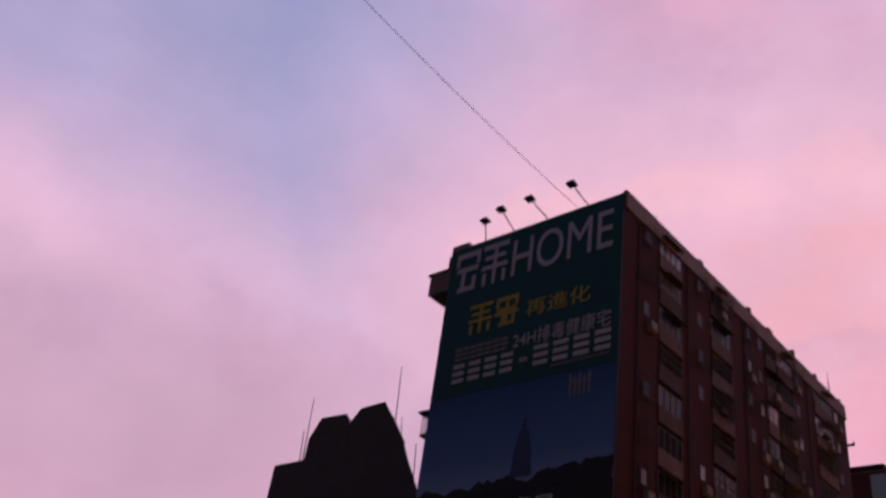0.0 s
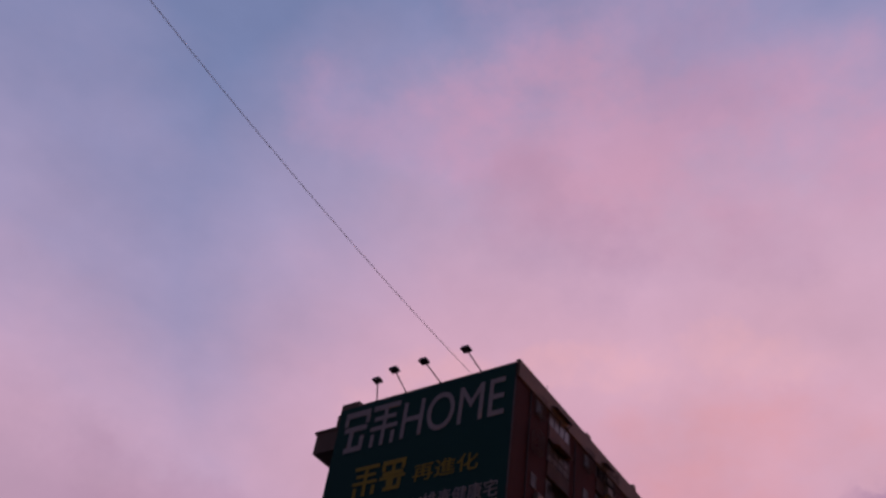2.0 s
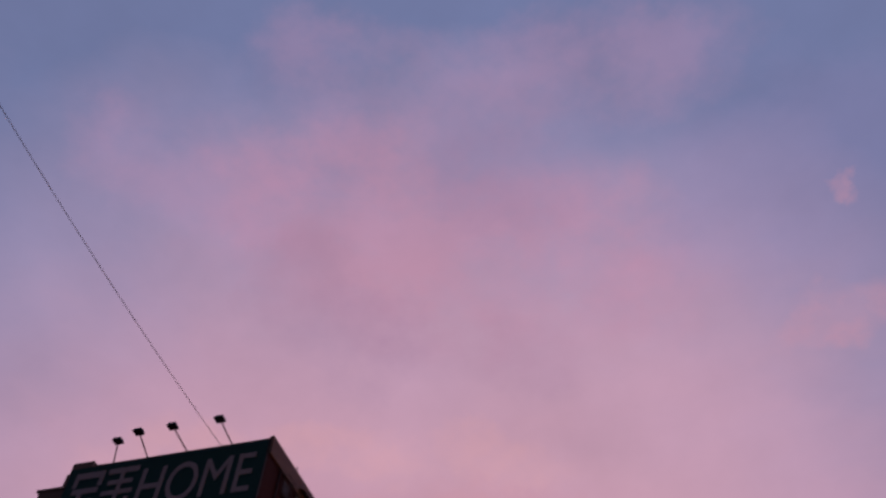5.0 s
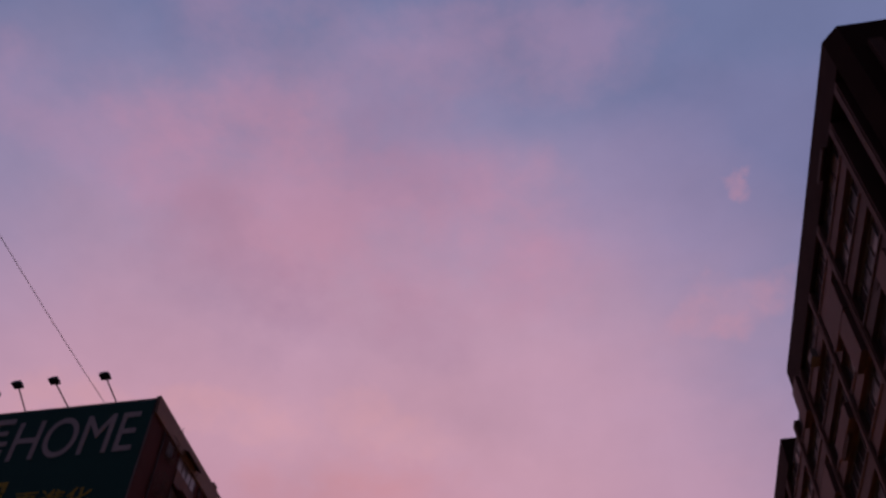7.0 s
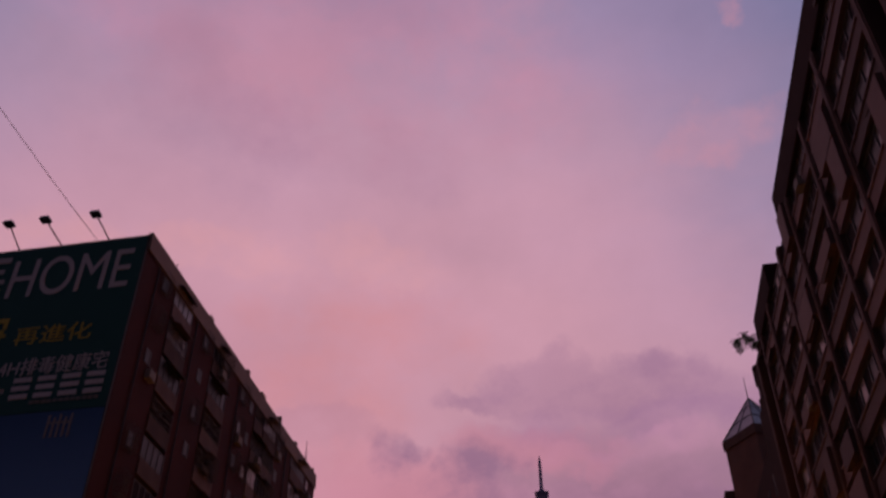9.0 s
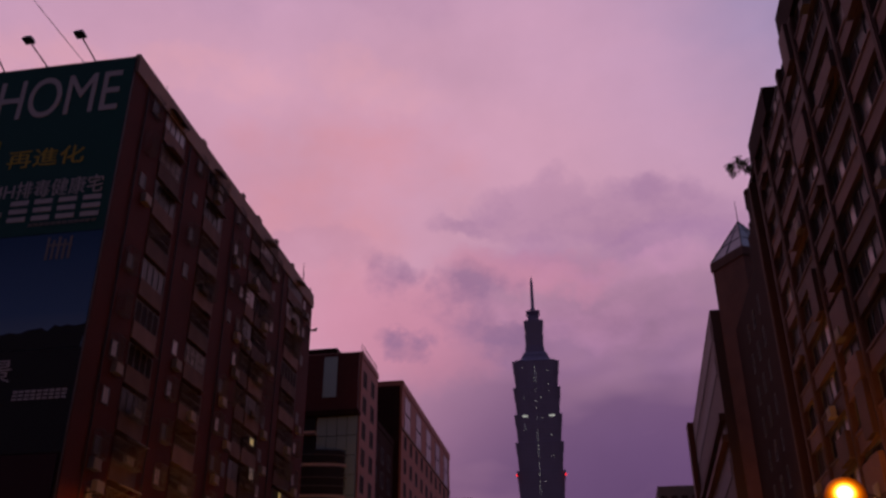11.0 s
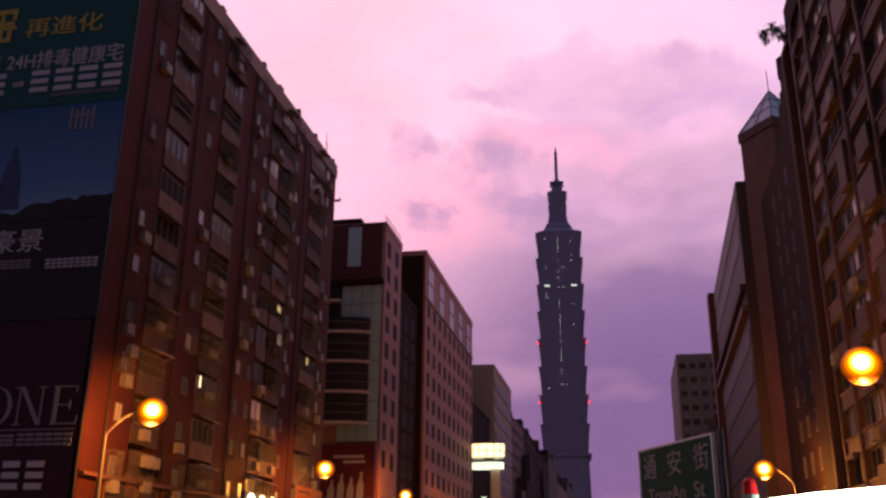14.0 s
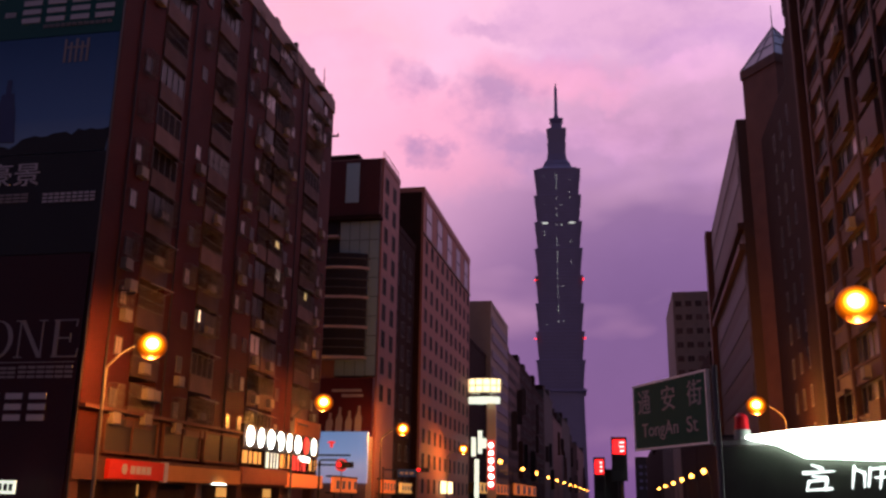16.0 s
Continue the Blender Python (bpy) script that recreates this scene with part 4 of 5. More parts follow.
prism(bm, [(x, 0.5, z) for x, z in hood], [(x, 2.6, z) for x, z in hood])
HOOD = mesh_of("window_hood", bm, GREY_TILE)
edge_parts = bay_parts(4.3, 2)
for k in range(12):
    z = 6.0 + FH * k
    for b in WIDE + SLIM:
        kit = wide_parts if b in WIDE else edge_parts if b[0] == 58.0 else slim_parts
        boxed = b[0] != 58.0 and rng.random() < (0.3 if b in WIDE else 0.6)
        piece("spandrel", kit[0], brown, XR, b[0], z)
        if boxed:
            piece("bay_box", rng.choice(wide_boxes if b in WIDE else slim_boxes), brown, XR, b[0], z)
        if rng.random() < 0.25:
            piece("window_hood", HOOD, brown, XR, b[0] + rng.uniform(0, 1.2), z)
        if rng.random() < 0.2:
            piece("air_conditioner", AC, brown, XR - 0.02, b[0] + rng.uniform(1, 3), z - 0.1, 180)
        w = piece("window", kit[1], brown, XR, b[0], z)
        for i in range(len(kit[2][0])):
            u = rng.random()
            piece("pane", kit[2][1 if u < 0.27 else 2 if u < 0.5 else 0][i], w, 0, 0, 0)
slot = (window_mesh(0.9, 1.7), pane_mesh(0.9, 1.7, GLASS_FAR))
slot_pale = (slot[0], pane_mesh(0.9, 1.7, GLASS_PALE))
for k in range(12):
    window(brown, slot_pale if rng.random() < 0.25 else slot, XR + 1.08, 64.3, 6.0 + FH * k + 1.5, 180)
for z0, z1, y, r in ((38.9, 40.5, 68.4, 0.8), (37.0, 37.9, 69.2, 0.7)):
    bm = bmesh.new()
    prism(bm, [(XR + 0.9 + r * 1.1 * math.cos(a), y + r * math.sin(a), z0) for a in [2 * math.pi * k / 14 for k in range(14)]],
          [(XR + 0.9 + r * 1.1 * math.cos(a), y + r * math.sin(a), z1) for a in [2 * math.pi * k / 14 for k in range(14)]])
    part("planter", bm, BROWN_DARK, brown)
shrub = thing("shrub", XR + 0.1, 65.2, 40.2, "dark leafy shrub overhanging the roof edge", "plant")
tips = [Vector((rng.uniform(-1.35, 0.7), rng.uniform(-0.9, 1.1), rng.uniform(0.0, 1.7))) for k in range(17)]
bm, stems = bmesh.new(), bmesh.new()
for c in tips:
    mid = c * 0.5 + Vector((0.15, 0, 0.25))
    pipe(stems, [(0.35, 0, -0.1), mid, c], 0.02, 5)
    for i in range(46):
        p = c + Vector((rng.gauss(0, 0.17), rng.gauss(0, 0.17), rng.gauss(0, 0.13)))
        q = Euler((rng.uniform(0, 6), rng.uniform(0, 6), rng.uniform(0, 6))).to_matrix()
        bm.faces.new([bm.verts.new(p + q @ Vector(v)) for v in ((-0.12, 0, 0), (0, -0.055, 0.02), (0.14, 0, 0), (0, 0.055, 0.02))])
part("leaves", bm, LEAF, shrub)
part("stems", stems, BROWN_DARK, shrub)
part("arcade_beam", boxes((XR, XR + 1.1, R0, R1, 3.6, 4.5)), GRANITE, brown)

# turret with a glazed pyramid roof
turret = thing("turret_building", 0, 0, 0, "brown block with corner turret under a pyramid roof", "building")


TURN = math.atan2(-92, -17.2)


def octagon(cx, cy, r, z, n=8, turn=0.39):
    return [(cx + r * math.cos(turn + 2 * math.pi * i / n), cy + r * math.sin(turn + 2 * math.pi * i / n), z) for i in range(n)]


bm = bmesh.new()
prism(bm, octagon(17.2, 92.0, 3.3, 0, 4, TURN), octagon(17.2, 92.0, 3.4, 44.6, 4, TURN))
part("turret_wall", bm, BROWN_TILE, turret)
bm = bmesh.new()
prism(bm, octagon(17.2, 92.0, 3.6, 44.6, 4, TURN), octagon(17.2, 92.0, 3.6, 45.6, 4, TURN))
part("turret_cornice", bm, GRANITE, turret)
bm = bmesh.new()
prism(bm, octagon(17.2, 92.0, 3.5, 45.6, 4, TURN), octagon(17.2, 92.0, 0.06, 50.2, 4, TURN))
part("pyramid_roof", bm, mat("pale_roof_glass", (0.15, 0.15, 0.17), 0.3, 0.5, vary=0.3, scale=1.2), turret)
bm = bmesh.new()
eaves = [Vector(v) for v in octagon(17.2, 92.0, 3.54, 45.62, 4, TURN)]
apex = Vector((17.2, 92.0, 50.25))
for a, b in zip(eaves, eaves[1:] + eaves[:1]):
    tube(bm, a, apex, 0.08, n=5)
    tube(bm, (a + b) / 2, apex, 0.045, n=5)
    for f in (0.36, 0.68):
        tube(bm, a.lerp(apex, f), b.lerp(apex, f), 0.045, n=5)
part("roof_ribs", bm, DARK_METAL, turret)
bm = bmesh.new()
tube(bm, (17.2, 92.0, 50), (17.2, 92.0, 52.8), 0.06, 0.03)
part("finial", bm, DARK_METAL, turret)
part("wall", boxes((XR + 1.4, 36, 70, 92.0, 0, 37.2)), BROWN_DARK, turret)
for k in range(12):
    for y in (73.5, 77, 80.5, 84):
        window(turret, slot, XR + 1.38, y, 34 - 3.0 * k, 180)

SLATE_GLASS = mat("slate_glass", (0.034, 0.026, 0.028), 0.5, vary=0.35, scale=0.8)
# long glazed block with two projecting ledges
glazed = block("glazed_building", XR, 36, 96, 139, 40.6, mat("slate_panel", (0.06, 0.042, 0.044), 0.6, vary=0.2, scale=0.6), "slate glazed block with projecting ledges")
glazed.matrix_basis = pose(13.0, 93.4, 0, 0, 0, -1.63) @ pose(-XR, -96, 0)
for z in (28.6, 26.4):
    part("ledge", boxes((XR - 0.6, XR, 96, 139, z, z + 0.7)), PINK_BROWN, glazed)
for k in range(8):
    if k != 2:
        part("window_band", boxes((XR - 0.08, XR, 97, 138, 37.5 - 3.6 * k, 39.3 - 3.6 * k)), SLATE_GLASS, glazed)
part("end_step", boxes((XR - 0.8, 30, 139, 142, 0, 40.9)), BROWN_TILE, glazed)
far_tower = block("far_office", XR, 24, 228, 262, 52, CONCRETE, "pale grey far office block with window grid")
fw = (window_mesh(1.6, 1.5, frame_mat=CONCRETE), pane_mesh(1.6, 1.5, PINK_BROWN))
for k in range(12):
    for i in range(4):
        window(far_tower, fw, 14.9 + i * 2.4, 227.98, 49 - 3.4 * k, -90)
for y0, y1, z in ((143, 180, 24), (181, 227, 20), (263, 330, 24), (331, 430, 22), (431, 560, 26)):
    block("street_block", XR, 36, y0, y1, z, rng.choice([BROWN_DARK, DARK_CONCRETE]), "distant mid-rise block of the avenue's row", group="blocks along the avenue")

end_block = block("end_block", 9.3, 56, 700, 730, 34, DARK_CONCRETE, "low dark block far down the avenue")
ew = (window_mesh(2.6, 2.0), pane_mesh(2.6, 2.0, TIER_BAND))
for k in range(4):
    for i in range(9):
        window(end_block, ew, 13 + i * 4.4, 699.98, 27 - 5 * k, -90)

# ---- the tall stepped tower ----
tower = thing("skyscraper", -65.5, 1061, 0, "tall blue-grey glass skyscraper of stacked flared tiers with spire", "tower", rz=3.5)


def tier(name, w0, w1, z0, z1, material, notch=4.0):
    def ring(w, z):
        h, c = w / 2, w / 2 - notch * w / 56
        return [(h, -c, z), (h, c, z), (c, c, z), (c, h, z), (-c, h, z), (-c, c, z), (-h, c, z), (-h, -c, z), (-c, -c, z), (-c, -h, z), (c, -h, z), (c, -c, z)]
    bm = bmesh.new()
    prism(bm, ring(w0, z0), ring(w1, z1))
    return part(name, bm, material, tower)


TZ, TH = 385.0, 32.7
tier("base", 55, 50, 0, TZ - 8 * TH, GLASS_HAZED)
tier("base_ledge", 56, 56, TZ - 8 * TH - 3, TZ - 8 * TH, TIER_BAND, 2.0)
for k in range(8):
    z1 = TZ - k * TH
    tier("tier", 49.2, 54.5, z1 - TH, z1 - 1.2, GLASS_HAZED)
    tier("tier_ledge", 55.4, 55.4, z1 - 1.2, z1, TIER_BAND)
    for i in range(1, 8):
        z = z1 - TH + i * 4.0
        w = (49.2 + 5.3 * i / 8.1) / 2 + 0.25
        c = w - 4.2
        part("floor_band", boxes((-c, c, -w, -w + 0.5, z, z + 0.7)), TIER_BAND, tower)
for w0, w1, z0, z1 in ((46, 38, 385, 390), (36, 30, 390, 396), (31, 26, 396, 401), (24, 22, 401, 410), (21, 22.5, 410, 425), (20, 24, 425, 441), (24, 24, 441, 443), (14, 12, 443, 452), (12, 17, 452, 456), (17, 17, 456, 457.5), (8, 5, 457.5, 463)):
    tier("crown_tier", w0, w1, z0, z1, GLASS_HAZED)
bm = bmesh.new()
tube(bm, (0, 0, 463), (0, 0, 500), 2.2, 1.8, 10)
tube(bm, (0, 0, 500), (0, 0, 508), 1.7, 0.3, 10)
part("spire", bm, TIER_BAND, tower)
room = mesh_of("lit_room", boxes((-0.28, 0.28, -0.4, 0.1, -0.45, 0.45)), LIT_TOWER)
for k in range(6):
    for i in range(7):
        for x in (-1.5, 4, 14, -16):
            if rng.random() < (0.55 if x == -1.5 else 0.12):
                zz = TZ - (k + 1) * TH + 3 + i * 4.1
                piece("lit_room", room, tower, x, -(49.2 + 5.3 * (3 + i * 4.1) / TH) / 2 - 0.4, zz)
wide = mesh_of("lit_floor", boxes((-3.2, 3.2, -0.4, 0.1, -0.8, 0.8)), LIT_TOWER)
for x in (-15, 16):
    piece("lit_floor", wide, tower, x, -27.3, TZ - 2 * TH - 3)
beacon = mesh_of("beacon", boxes((-0.9, 0.9, -0.9, 0.9, -0.9, 0.9)), LIT_RED)
for k in (4, 6):
    for x in (-27.5, 27.5):
        piece("beacon", beacon, tower, x, -27.8, TZ - k * TH + (-6 if k < 5 else -9))

# ---- street furniture ----
def street_lamp(x, y, reach, top, group, lit, near=False):
    lamp = thing("street_lamp", x, y, 0, "lit sodium street lamp on a grey steel pole", "street lamp", group)
    bm = bmesh.new()
    tube(bm, (0, 0, 0), (0, 0, top - 1.2), 0.11, 0.08)
    part("pole", bm, GALV, lamp)
    bm = bmesh.new()
    arc = [(reach * s, 0, top - 1.2 + 1.2 * math.sin(math.pi / 2 * min(1, s * 1.3))) for s in (0, 0.15, 0.35, 0.6, 0.85)]
    for a, b in zip(arc, arc[1:]):
        tube(bm, a, b, 0.06)
    part("arm", bm, GALV, lamp)
    bm = bmesh.new()
    prism(bm, octagon(reach, 0, 0.22, top + 0.2), octagon(reach, 0, 0.1, top + 0.32))
    part("hood", bm, GALV, lamp)
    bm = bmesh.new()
    # near globes are oversized to hold the halo painted on them
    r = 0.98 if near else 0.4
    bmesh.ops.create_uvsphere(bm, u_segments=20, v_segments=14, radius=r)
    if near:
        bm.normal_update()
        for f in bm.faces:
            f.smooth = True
    lantern = part("lantern", bm, lit, lamp, "glowing orange lantern, glare painted on the near ones")
    # the lantern's painted glare is turned to face the crossing
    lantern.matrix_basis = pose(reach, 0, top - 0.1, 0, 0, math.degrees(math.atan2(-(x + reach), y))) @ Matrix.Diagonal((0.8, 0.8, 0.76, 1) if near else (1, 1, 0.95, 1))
    if near:
        li = new("lamp_light", bpy.data.lights.new("lamp_light", "POINT"))
        li.data.energy, li.data.color, li.data.shadow_soft_size = ((2700 if y < 50 else 2000) if reach > 0 else 3600), (1.0, 0.3, 0.04), 0.15
        li.parent = lamp
        li.matrix_basis = pose(reach, 0, top - 1.15)


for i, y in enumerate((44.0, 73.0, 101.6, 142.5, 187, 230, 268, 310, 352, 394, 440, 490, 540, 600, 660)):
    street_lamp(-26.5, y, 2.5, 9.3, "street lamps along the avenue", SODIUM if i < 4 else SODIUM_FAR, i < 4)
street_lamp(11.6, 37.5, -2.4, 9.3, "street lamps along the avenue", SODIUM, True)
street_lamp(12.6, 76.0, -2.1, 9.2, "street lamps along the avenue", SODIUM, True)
for y in (146, 172, 200, 235, 280, 330):
    street_lamp(12.9, y, -1.0, 6.4, "low lamps along the far footway", SODIUM_FAR)

# street name sign on its pole
sign = thing("street_sign", 1.22, 13.2, 0, "green street name sign with white lettering on a steel pole", "street sign", rz=-64)
bm = bmesh.new()
tube(bm, (0.05, 0.06, 0), (0.05, 0.06, 3.46), 0.042)
part("pole", bm, GALV, sign)
part("plate", boxes((-2.19, -0.03, -0.04, 0.0, 2.42, 3.38)), SIGN_GREEN, sign)
part("rim", boxes((-2.22, -2.19, -0.05, 0.01, 2.42, 3.38), (-0.03, 0.0, -0.05, 0.01, 2.42, 3.38), (-2.22, 0.0, -0.05, 0.01, 3.38, 3.41), (-2.22, 0.0, -0.05, 0.01, 2.39, 2.42)), PALE_STEEL, sign)
for i, c in enumerate("通安街"):
    lettering("lettering", c, 0.36, SIGN_PALE, sign, pose(-2.05 + i * 0.76, -0.046, 2.94) @ FACING, "pale lettering", width=0.4, deep=0.004)
lettering("lettering", "TongAn", 0.27, SIGN_PALE, sign, pose(-1.95, -0.046, 2.52) @ FACING, "pale lettering", width=1.12, deep=0.004)
lettering("lettering", "St", 0.22, SIGN_PALE, sign, pose(-0.58, -0.046, 2.58) @ FACING, "pale lettering", width=0.3, deep=0.004)


def traffic_light(x, y, top, group, arm=0.0):
    tl = thing("traffic_light", x, y, 0, "dark traffic light showing red on a pole", "traffic light", group)
    bm = bmesh.new()
    tube(bm, (0, 0.2, 0), (0, 0.2, top + 0.3), 0.08)
    if arm:
        tube(bm, (0, 0.2, top), (arm, 0.2, top), 0.05)
    part("pole", bm, DARK_METAL, tl)
    part("housing", boxes((arm - 0.55, arm + 0.65, -0.12, 0.12, top - 0.2, top + 0.2)), DARK_METAL, tl)
    for i in range(3):
        bm = bmesh.new()
        x0 = arm - 0.35 + i * 0.38
        tube(bm, (x0, -0.15, top), (x0, -0.11, top), 0.15, n=14)
        part("lens", bm, LIT_RED if i == 0 else GLASS_DARK, tl)


for x, y, z, arm in ((-21.2, 64, 3.9, 1.9), (-23.2, 90, 4.4, 4.0)):
    traffic_light(x, y, z, "traffic lights over the crossing", arm)


def signal_post(x, y, top, lit, w):
    """An upright signal head on its post, only its top lamp lit."""
    s = thing("pedestrian_signal", x, y, 0, "dark upright signal head with red lamp on a post", "traffic light", "signals at the crossing")
    bm = bmesh.new()
    tube(bm, (0, 0.15, 0), (0, 0.15, top - 1.0), 0.07)
    part("post", bm, DARK_METAL, s)
    part("housing", boxes((-w / 2, w / 2, -0.1, 0.25, top - 1.3, top)), DARK_METAL, s)
    part("visor", boxes((-w / 2, w / 2, -0.3, -0.1, top, top + 0.03)), DARK_METAL, s)
    if not lit:
        return
    part("red_lamp", boxes((-w / 2 + 0.05, w / 2 - 0.05, -0.13, -0.1, top - 0.48, top - 0.04)), LIT_RED, s)
    for k in range(3):
        part("lamp_bar", boxes((0.02, w / 2 - 0.08, -0.15, -0.13, top - 0.41 + 0.13 * k, top - 0.365 + 0.13 * k)), LIT_DIGIT, s)
    part("lower_lens", boxes((-w / 2 + 0.06, w / 2 - 0.06, -0.12, -0.1, top - 1.0, top - 0.6)), GLASS_DARK, s)


signal_post(-0.09, 30, 3.55, True, 0.48)
signal_post(-0.73, 30.5, 2.95, True, 0.36)
signal_post(-0.42, 30.9, 2.6, False, 0.9)

guide = thing("guide_sign", -20.6, 89.6, 0, "small blue road guide sign on a grey post", "road sign")
bm = bmesh.new()
tube(bm, (0.9, 0.06, 0), (0.9, 0.06, 4.6), 0.06)
part("post", bm, GALV, guide)
part("plate", boxes((-0.95, 0.85, -0.03, 0.0, 3.75, 4.45)), mat("blue_sign_sheet", (0.03, 0.09, 0.3), 0.6, vary=0.15), guide)
for k in range(3):
    part("sign_bar", boxes((-0.75 + 0.5 * k, -0.4 + 0.5 * k, -0.04, -0.03, 3.95, 4.2)), AD_WHITE, guide)
no_entry = thing("no_entry_sign", -19.6, 64.3, 0, "round red-rimmed road sign on a thin post", "road sign")
bm = bmesh.new()
tube(bm, (0, 0.05, 0), (0, 0.05, 4.2), 0.04)
part("post", bm, GALV, no_entry)
bm = bmesh.new()
tube(bm, (0, 0, 3.9), (0, -0.03, 3.9), 0.42, n=20)
part("plate", bm, AD_WHITE, no_entry)
bm = bmesh.new()
ring = [(0.4 * math.cos(2 * math.pi * k / 20), -0.045, 3.9 + 0.4 * math.sin(2 * math.pi * k / 20)) for k in range(20)]
pipe(bm, ring + ring[:1], 0.05)
# rim and bar are made to glow in place of light falling on them
part("rim", bm, LIT_MARK, no_entry)
part("bar", boxes((-0.3, 0.3, -0.05, -0.03, 3.85, 3.95)), LIT_MARK, no_entry)

# lit shop fronts on the apartment side
shop = thing("shop_sign", XL, 0, 0, "row of white lit round letters over a shop", "shop sign")
part("backing", boxes((0.0, 0.25, 65.8, 83.6, 5.2, 6.95)), DARK_METAL, shop)
for i in range(8):
    bm = bmesh.new()
    prism(bm, octagon(0, 0, 0.78, 0.0, 12), octagon(0, 0, 0.68, 0.14, 12))
    bm.transform(pose(0.26, 67.0 + i * 2.15, 6.1, 90, 0, 90) @ Matrix.Diagonal((0.8 - 0.22 * (i % 3 == 1), 1, 1, 1)))
    part("lit_letter", bm, LIT_MARK if i == 6 else LIT_WHITE, shop)
for y0, y1, z0, z1, m in ((66.2, 69.6, 4.1, 5.0, LIT_AMBER), (71.0, 73.4, 3.9, 5.1, LIT_COOL), (74.2, 76.0, 4.0, 5.1, LIT_AMBER), (77.0, 80.2, 3.9, 5.1, LIT_MARK), (78.5, 81.2, 4.7, 5.15, LIT_WHITE), (81.6, 83.4, 4.0, 5.0, LIT_AMBER)):
    w = part("lit_window", boxes((0.06, 0.2 + 0.02 * (z1 > 5.12), y0, y1, z0, z1)), m, shop)
    for k in range(1, 4):
        y = y0 + (y1 - y0) * (k / 4 + rng.uniform(-0.05, 0.05))
        part("mullion", boxes((0.2, 0.26, y - 0.05 - 0.2 * rng.random(), y + 0.05, z0, z1)), DARK_METAL, w)
fascia = thing("shop_fascia", XL, 0, 0, "red and orange shop fascia boards over the arcade", "shop sign")
part("red_board", boxes((0.04, 0.3, 47.4, 53.7, 2.5, 3.55)), mat("red_signboard", (0.5, 0.03, 0.02), 0.5, vary=0.15), fascia)
bm = bmesh.new()
prism(bm, octagon(0, 0, 0.3, 0.0, 14), octagon(0, 0, 0.3, 0.03, 14))
bm.transform(pose(0.31, 49.0, 3.05, 90, 0, 90))
part("board_disc", bm, AD_WHITE, fascia)
for k in range(4):
    part("board_bar", boxes((0.3, 0.33, 49.7 + k * 0.62, 50.2 + k * 0.62, 2.8, 3.25)), AD_WHITE, fascia)
part("board_edge", boxes((0.04, 0.34, 53.72, 54.2, 2.4, 3.6)), AD_WHITE, fascia)
part("orange_board", boxes((0.04, 0.3, 54.22, 65.6, 2.5, 3.45)), mat("orange_signboard", (0.45, 0.2, 0.05), 0.5, vary=0.25), fascia)
part("brown_board", boxes((0.04, 0.3, 66.0, 75.6, 2.6, 3.8)), mat("brown_signboard", (0.25, 0.1, 0.06), 0.6, vary=0.3), fascia)
part("lower_board", boxes((0.04, 0.3, 75.8, 85.0, 2.5, 3.6)), LIT_ORANGE, fascia)
part("white_lamp", boxes((0.1, 0.5, 61.2, 62.6, 2.42, 2.5)), LIT_WHITE, fascia)
for y in (57, 69, 78.6):
    part("shop_light", boxes((-2.55, -2.4, y - 1.2, y + 1.2, 1.6, 2.3)), LIT_AMBER, fascia)
small_sign = thing("kerb_sign", -30.45, 42.6, 0, "small pale lit sign board on a post", "sign")
part("post", boxes((-0.05, 0.05, 0, 0.1, 0, 1.6)), DARK_METAL, small_sign)
part("lit_board", boxes((-0.8, 0.5, -0.05, 0.08, 1.6, 2.25)), LIT_COOL, small_sign)
for k in range(4):
    part("board_bar", boxes((-0.7 + 0.3 * k, -0.5 + 0.3 * k, -0.07, -0.05, 1.75, 2.1)), DARK_METAL, small_sign)
poster = thing("lightbox_poster", -30, 97, 0, "pale blue backlit poster on a low building", "poster")
part("lightbox", boxes((-4.0, 3.2, 0, 0.6, 3.2, 8.6)), LIT_BLUE, poster)
part("red_mark", boxes((-0.95, -0.6, -0.03, 0, 6.9, 7.6), (-1.2, -0.35, -0.033, 0, 7.35, 7.55)), LIT_MARK, poster)
for k, (a, b) in enumerate(((-2.4, 1.4), (-2.0, 1.0), (-3.0, 1.8))):
    part("poster_bar", boxes((a, b, -0.03, 0, 6.0 - 0.5 * k, 6.18 - 0.5 * k)), AD_NAVY, poster)
part("support", boxes((-4.0, 3.0, 0.6, 3, 0, 8.2)), CONCRETE, poster)
pylon = thing("sign_pylon", -24.6, 172, 0, "tall white lit sign pylon above the footway", "sign")
bm = bmesh.new()
prism(bm, octagon(0, 0, 1, 0, 16), octagon(0, 0, 1, 2.6, 16))
bm.transform(pose(-0.6, 0.2, 21.2) @ Matrix.Diagonal((3.3, 1.4, 1, 1)))
part("crown_sign", bm, LIT_SIGN, pylon, "glowing ivory drum sign")
for k in range(7):
    a = math.pi * (1.08 + 0.14 * k)
    c, e = -0.6 + 3.33 * math.cos(a), 0.2 + 1.43 * math.sin(a)
    part("sign_mullion", boxes((c - 0.09, c + 0.09, e - 0.05, e + 0.05, 21.2, 23.8)), PALE_STEEL, pylon)
for z in (21.15, 22.4, 23.7):
    bm = bmesh.new()
    prism(bm, octagon(0, 0, 1, 0, 16), octagon(0, 0, 1, 0.16, 16))
    bm.transform(pose(-0.6, 0.2, z) @ Matrix.Diagonal((3.38, 1.48, 1, 1)))
    part("sign_band", bm, PALE_STEEL, pylon)
bm = bmesh.new()
prism(bm, octagon(0, 0, 1, 0, 16), octagon(0, 0, 1, 1.2, 16))
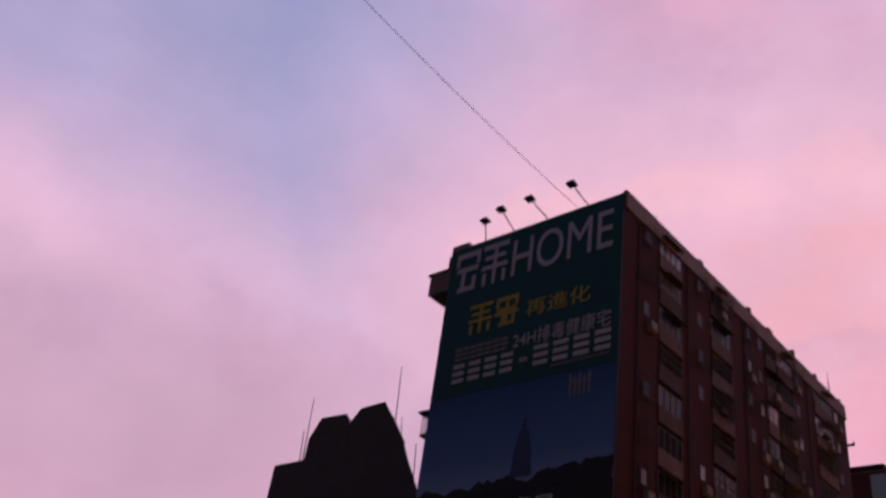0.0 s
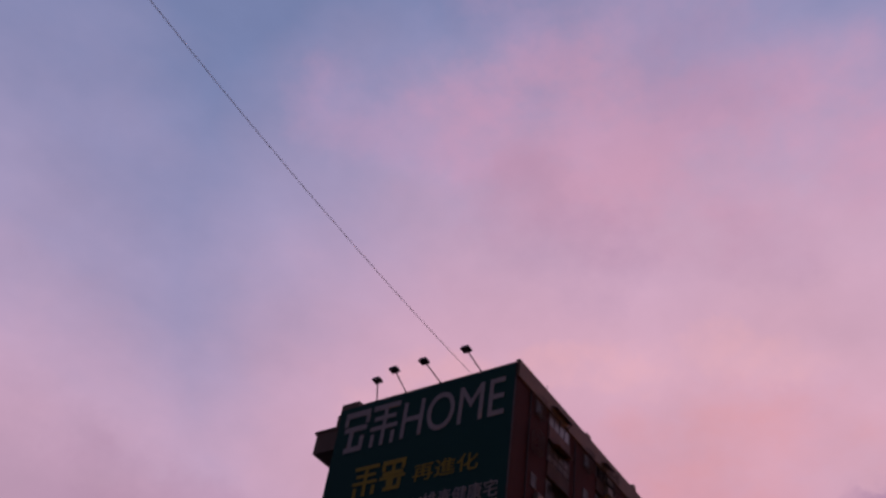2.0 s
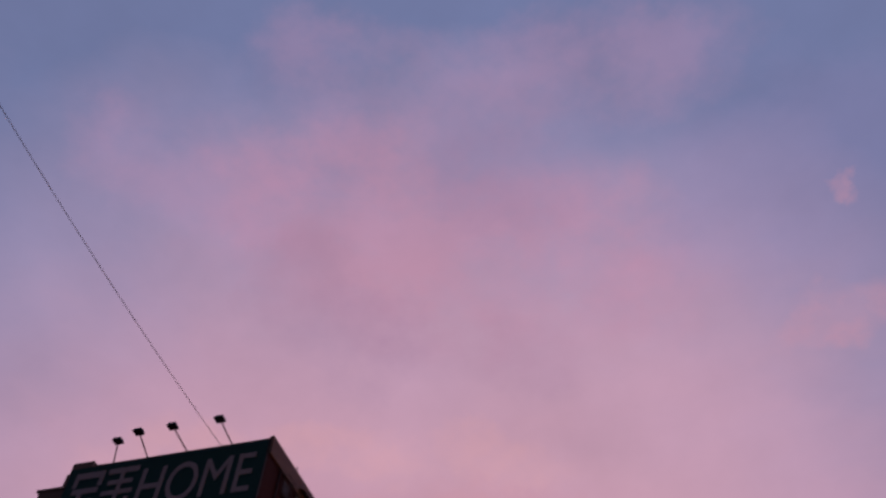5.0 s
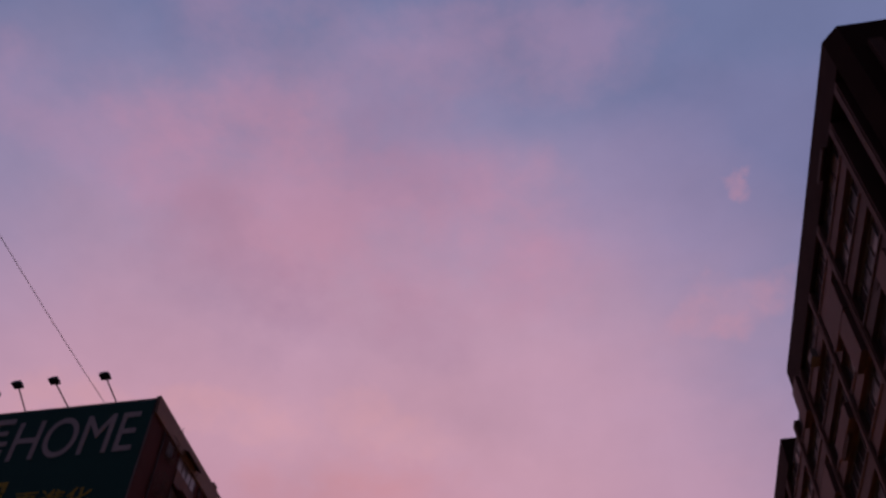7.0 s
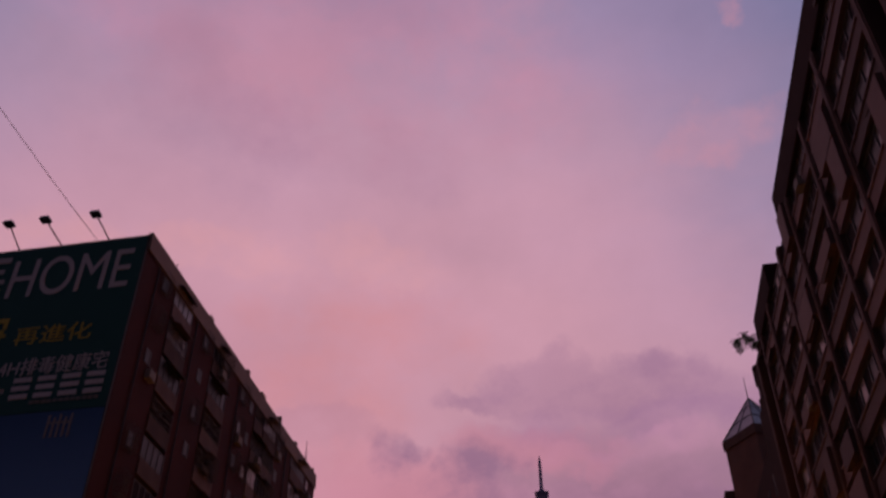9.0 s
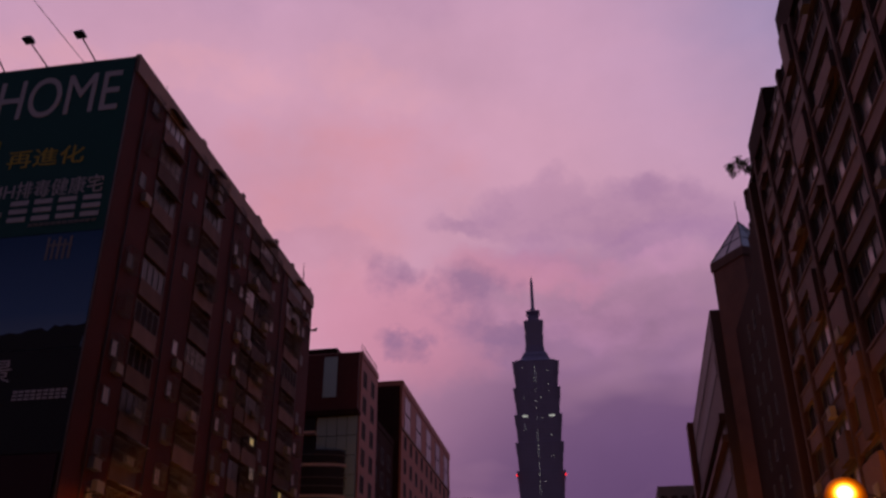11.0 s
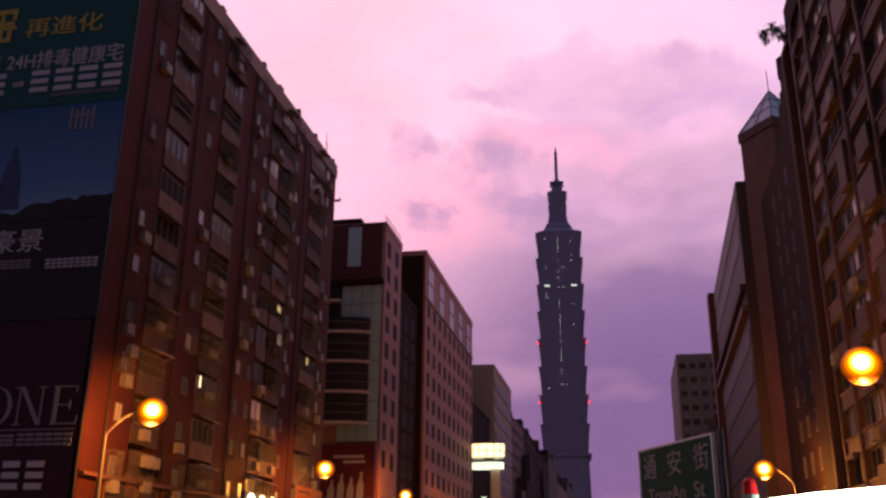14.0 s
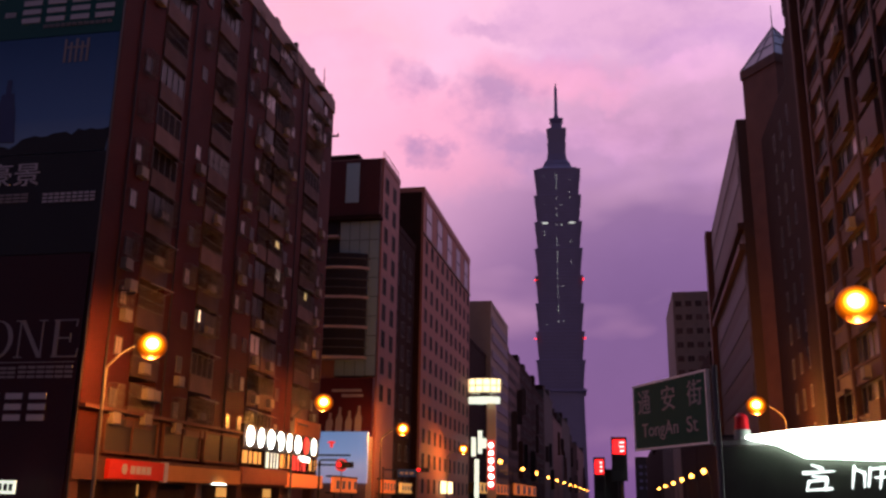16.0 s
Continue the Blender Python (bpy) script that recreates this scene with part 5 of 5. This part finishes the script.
bm.transform(pose(-0.6, 0.2, 19.2) @ Matrix.Diagonal((3.1, 1.3, 1, 1)))
part("lower_ring", bm, LIT_COOL, pylon)
part("neck", boxes((-1.4, 0.6, 0.0, 0.5, 20.4, 21.2)), DARK_METAL, pylon)
part("shaft", boxes((0.1, 1.7, 0, 0.8, 0, 19.2)), mat("ivory_panel", (0.6, 0.55, 0.42), 0.5, vary=0.15), pylon)
for k, (x, z0, z1) in enumerate(((-2.9, 9.5, 13.0), (-1.7, 10.0, 14.2), (-2.3, 2.0, 9.0), (-0.9, 11.0, 12.8))):
    part("lit_strip", boxes((x, x + 0.8, 0.1, 0.4, z0, z1)), LIT_COOL, pylon)
part("red_strip", boxes((0.2, 1.5, -0.3, -0.02, 3.6, 12.4)), LIT_MARK, pylon)
for k in range(6):
    bm = bmesh.new()
    prism(bm, octagon(0, 0, 0.45, 0, 12), octagon(0, 0, 0.45, 0.05, 12))
    bm.transform(pose(0.85, -0.31, 11.5 - 1.4 * k, 90, 0, 0))
    part("white_disc", bm, LIT_WHITE, pylon)
for y0, y1, z0, z1, m, words in ((87, 95, 2.2, 3.6, LIT_ORANGE, "orange-lit shop fascia at street level"), (106, 112, 2.3, 3.8, LIT_ORANGE, "orange-lit shop fascia at street level"),
                                 (115, 121, 2.4, 3.6, LIT_AMBER, "amber-lit shop fascia at street level"), (176, 196, 3.0, 5.0, LIT_AMBER, "amber-lit shop fascia at street level"),
                                 (205, 228, 3.0, 5.2, LIT_ORANGE, "orange-lit shop fascia at street level"), (240, 300, 3.2, 6.0, LIT_ORANGE, "orange-lit shop fascia at street level")):
    f = thing("shop_fascia", XL + 0.5, 0, 0, words, "shop sign", "lit shop fronts")
    part("lit_board", boxes((0.0, 0.3, y0, y1, z0, z1)), m, f)
    back = -1.52 if y0 in (115, 176) else -0.52
    part("frame", boxes((back, 0.36, y0, y1, z1, z1 + 0.15), (back, 0.36, y0, y1, z0 - 0.15, z0)), DARK_METAL, f)
    if y0 == 87:
        for y in (88, 94):
            part("post", boxes((0.0, 0.14, y - 0.07, y + 0.07, 0, z0 - 0.15)), DARK_METAL, f)
    for k in range(4):
        y = y0 + (y1 - y0) * (k + 0.4) / 4
        part("board_bar", boxes((0.3, 0.33, y, y + (y1 - y0) * 0.12, z0 + 0.3, z1 - 0.3)), AD_GREY, f)
cream = thing("lobby_sign", -27.2, 146, 0, "cream lit sign over the hotel entrance", "sign")
part("lit_board", boxes((-0.3, 0.3, -3.5, 3.5, 2.6, 4.4)), LIT_SIGN, cream)
part("bracket", boxes((-0.9, -0.3, -0.2, 0.2, 3.2, 3.5)), DARK_METAL, cream)

# food stall with a glaring light band, dark banner and red beacon
stall = thing("food_stall", 1.98, 16.4, 0.2, "dark canvas stall with glaring white-green light band and beacon", "stall", rz=-20)
bm = bmesh.new()
# the tapering outline takes in the lamp's glare, built as a glowing solid
band = [(0.1, 2.46), (0.6, 2.34), (1.0, 2.14), (2.3, 2.08), (5, 1.95), (5, 2.85), (2.3, 2.68), (1.0, 2.6), (0.5, 2.55), (0.1, 2.5)]
prism(bm, [(x, -0.1, z) for x, z in band], [(x, 0.25, z) for x, z in band])
part("glare_band", bm, LIT_STALL, stall)
part("beam", boxes((-0.5, 5, 0.05, 0.2, 2.36, 2.45)), WHITE_METAL, stall)
part("banner", boxes((-0.35, 5, 0.0, 0.04, 1.0, 2.34)), mat("dark_canvas", (0.06, 0.062, 0.05), 0.9, vary=0.4, scale=2.5), stall)
for x in (-0.4, 4.9):
    part("post", boxes((x - 0.03, x + 0.03, 0.1, 0.16, -0.32, 2.36)), GALV, stall)
part("canopy", boxes((-0.4, 5, 0.25, 2.2, 2.5, 2.55)), DARK_METAL, stall)
# brush strokes on the banner, not a readable word; their white paint is made to glow
for x0, z0, x1, z1, w0, w1 in ((1.08, 2.03, 1.24, 1.97, 0.012, 0.03), (0.95, 1.9, 1.42, 1.93, 0.03, 0.012), (1.08, 1.85, 1.3, 1.83, 0.016, 0.022), (1.02, 1.77, 1.3, 1.8, 0.02, 0.02),
                               (1.02, 1.76, 0.98, 1.62, 0.022, 0.012), (1.3, 1.8, 1.26, 1.63, 0.026, 0.014), (0.98, 1.63, 1.36, 1.66, 0.014, 0.024),
                               (1.72, 2.0, 1.66, 1.66, 0.024, 0.012), (1.74, 1.95, 1.86, 1.9, 0.016, 0.024), (1.86, 1.9, 1.84, 1.68, 0.024, 0.012), (1.95, 1.98, 1.9, 1.7, 0.02, 0.02),
                               (1.97, 1.96, 2.3, 1.99, 0.014, 0.026), (2.12, 1.98, 2.06, 1.66, 0.026, 0.012), (2.0, 1.83, 2.34, 1.85, 0.014, 0.02), (2.28, 1.96, 2.36, 1.68, 0.016, 0.028)):
    d = Vector((x1 - x0, 0, z1 - z0)).normalized()
    n = Vector((-d.z, 0, d.x))
    a, b = Vector((x0, -0.02, z0)), Vector((x1, -0.02, z1))
    bm = bmesh.new()
    flat = [a - n * w0, b - n * w1, b + d * w1, b + n * w1, a + n * w0, a - d * w0]
    prism(bm, flat, [v + Vector((0, 0.015, 0)) for v in flat])
    part("brush_stroke", bm, GLOW_PAINT, stall)
bm = bmesh.new()
tube(bm, (0.0, 0.1, 2.45), (0.0, 0.1, 2.62), 0.14, 0.14, 16)
part("beacon_base", bm, WHITE_METAL, stall)
bm = bmesh.new()
tube(bm, (0.0, 0.1, 2.62), (0.0, 0.1, 2.84), 0.125, 0.11, 16)
tube(bm, (0.0, 0.1, 2.84), (0.0, 0.1, 2.9), 0.11, 0.05, 16)
part("beacon", bm, mat("red_lens", (0.4, 0.01, 0.015), 0.2, vary=0.1), stall, "red beacon lens")
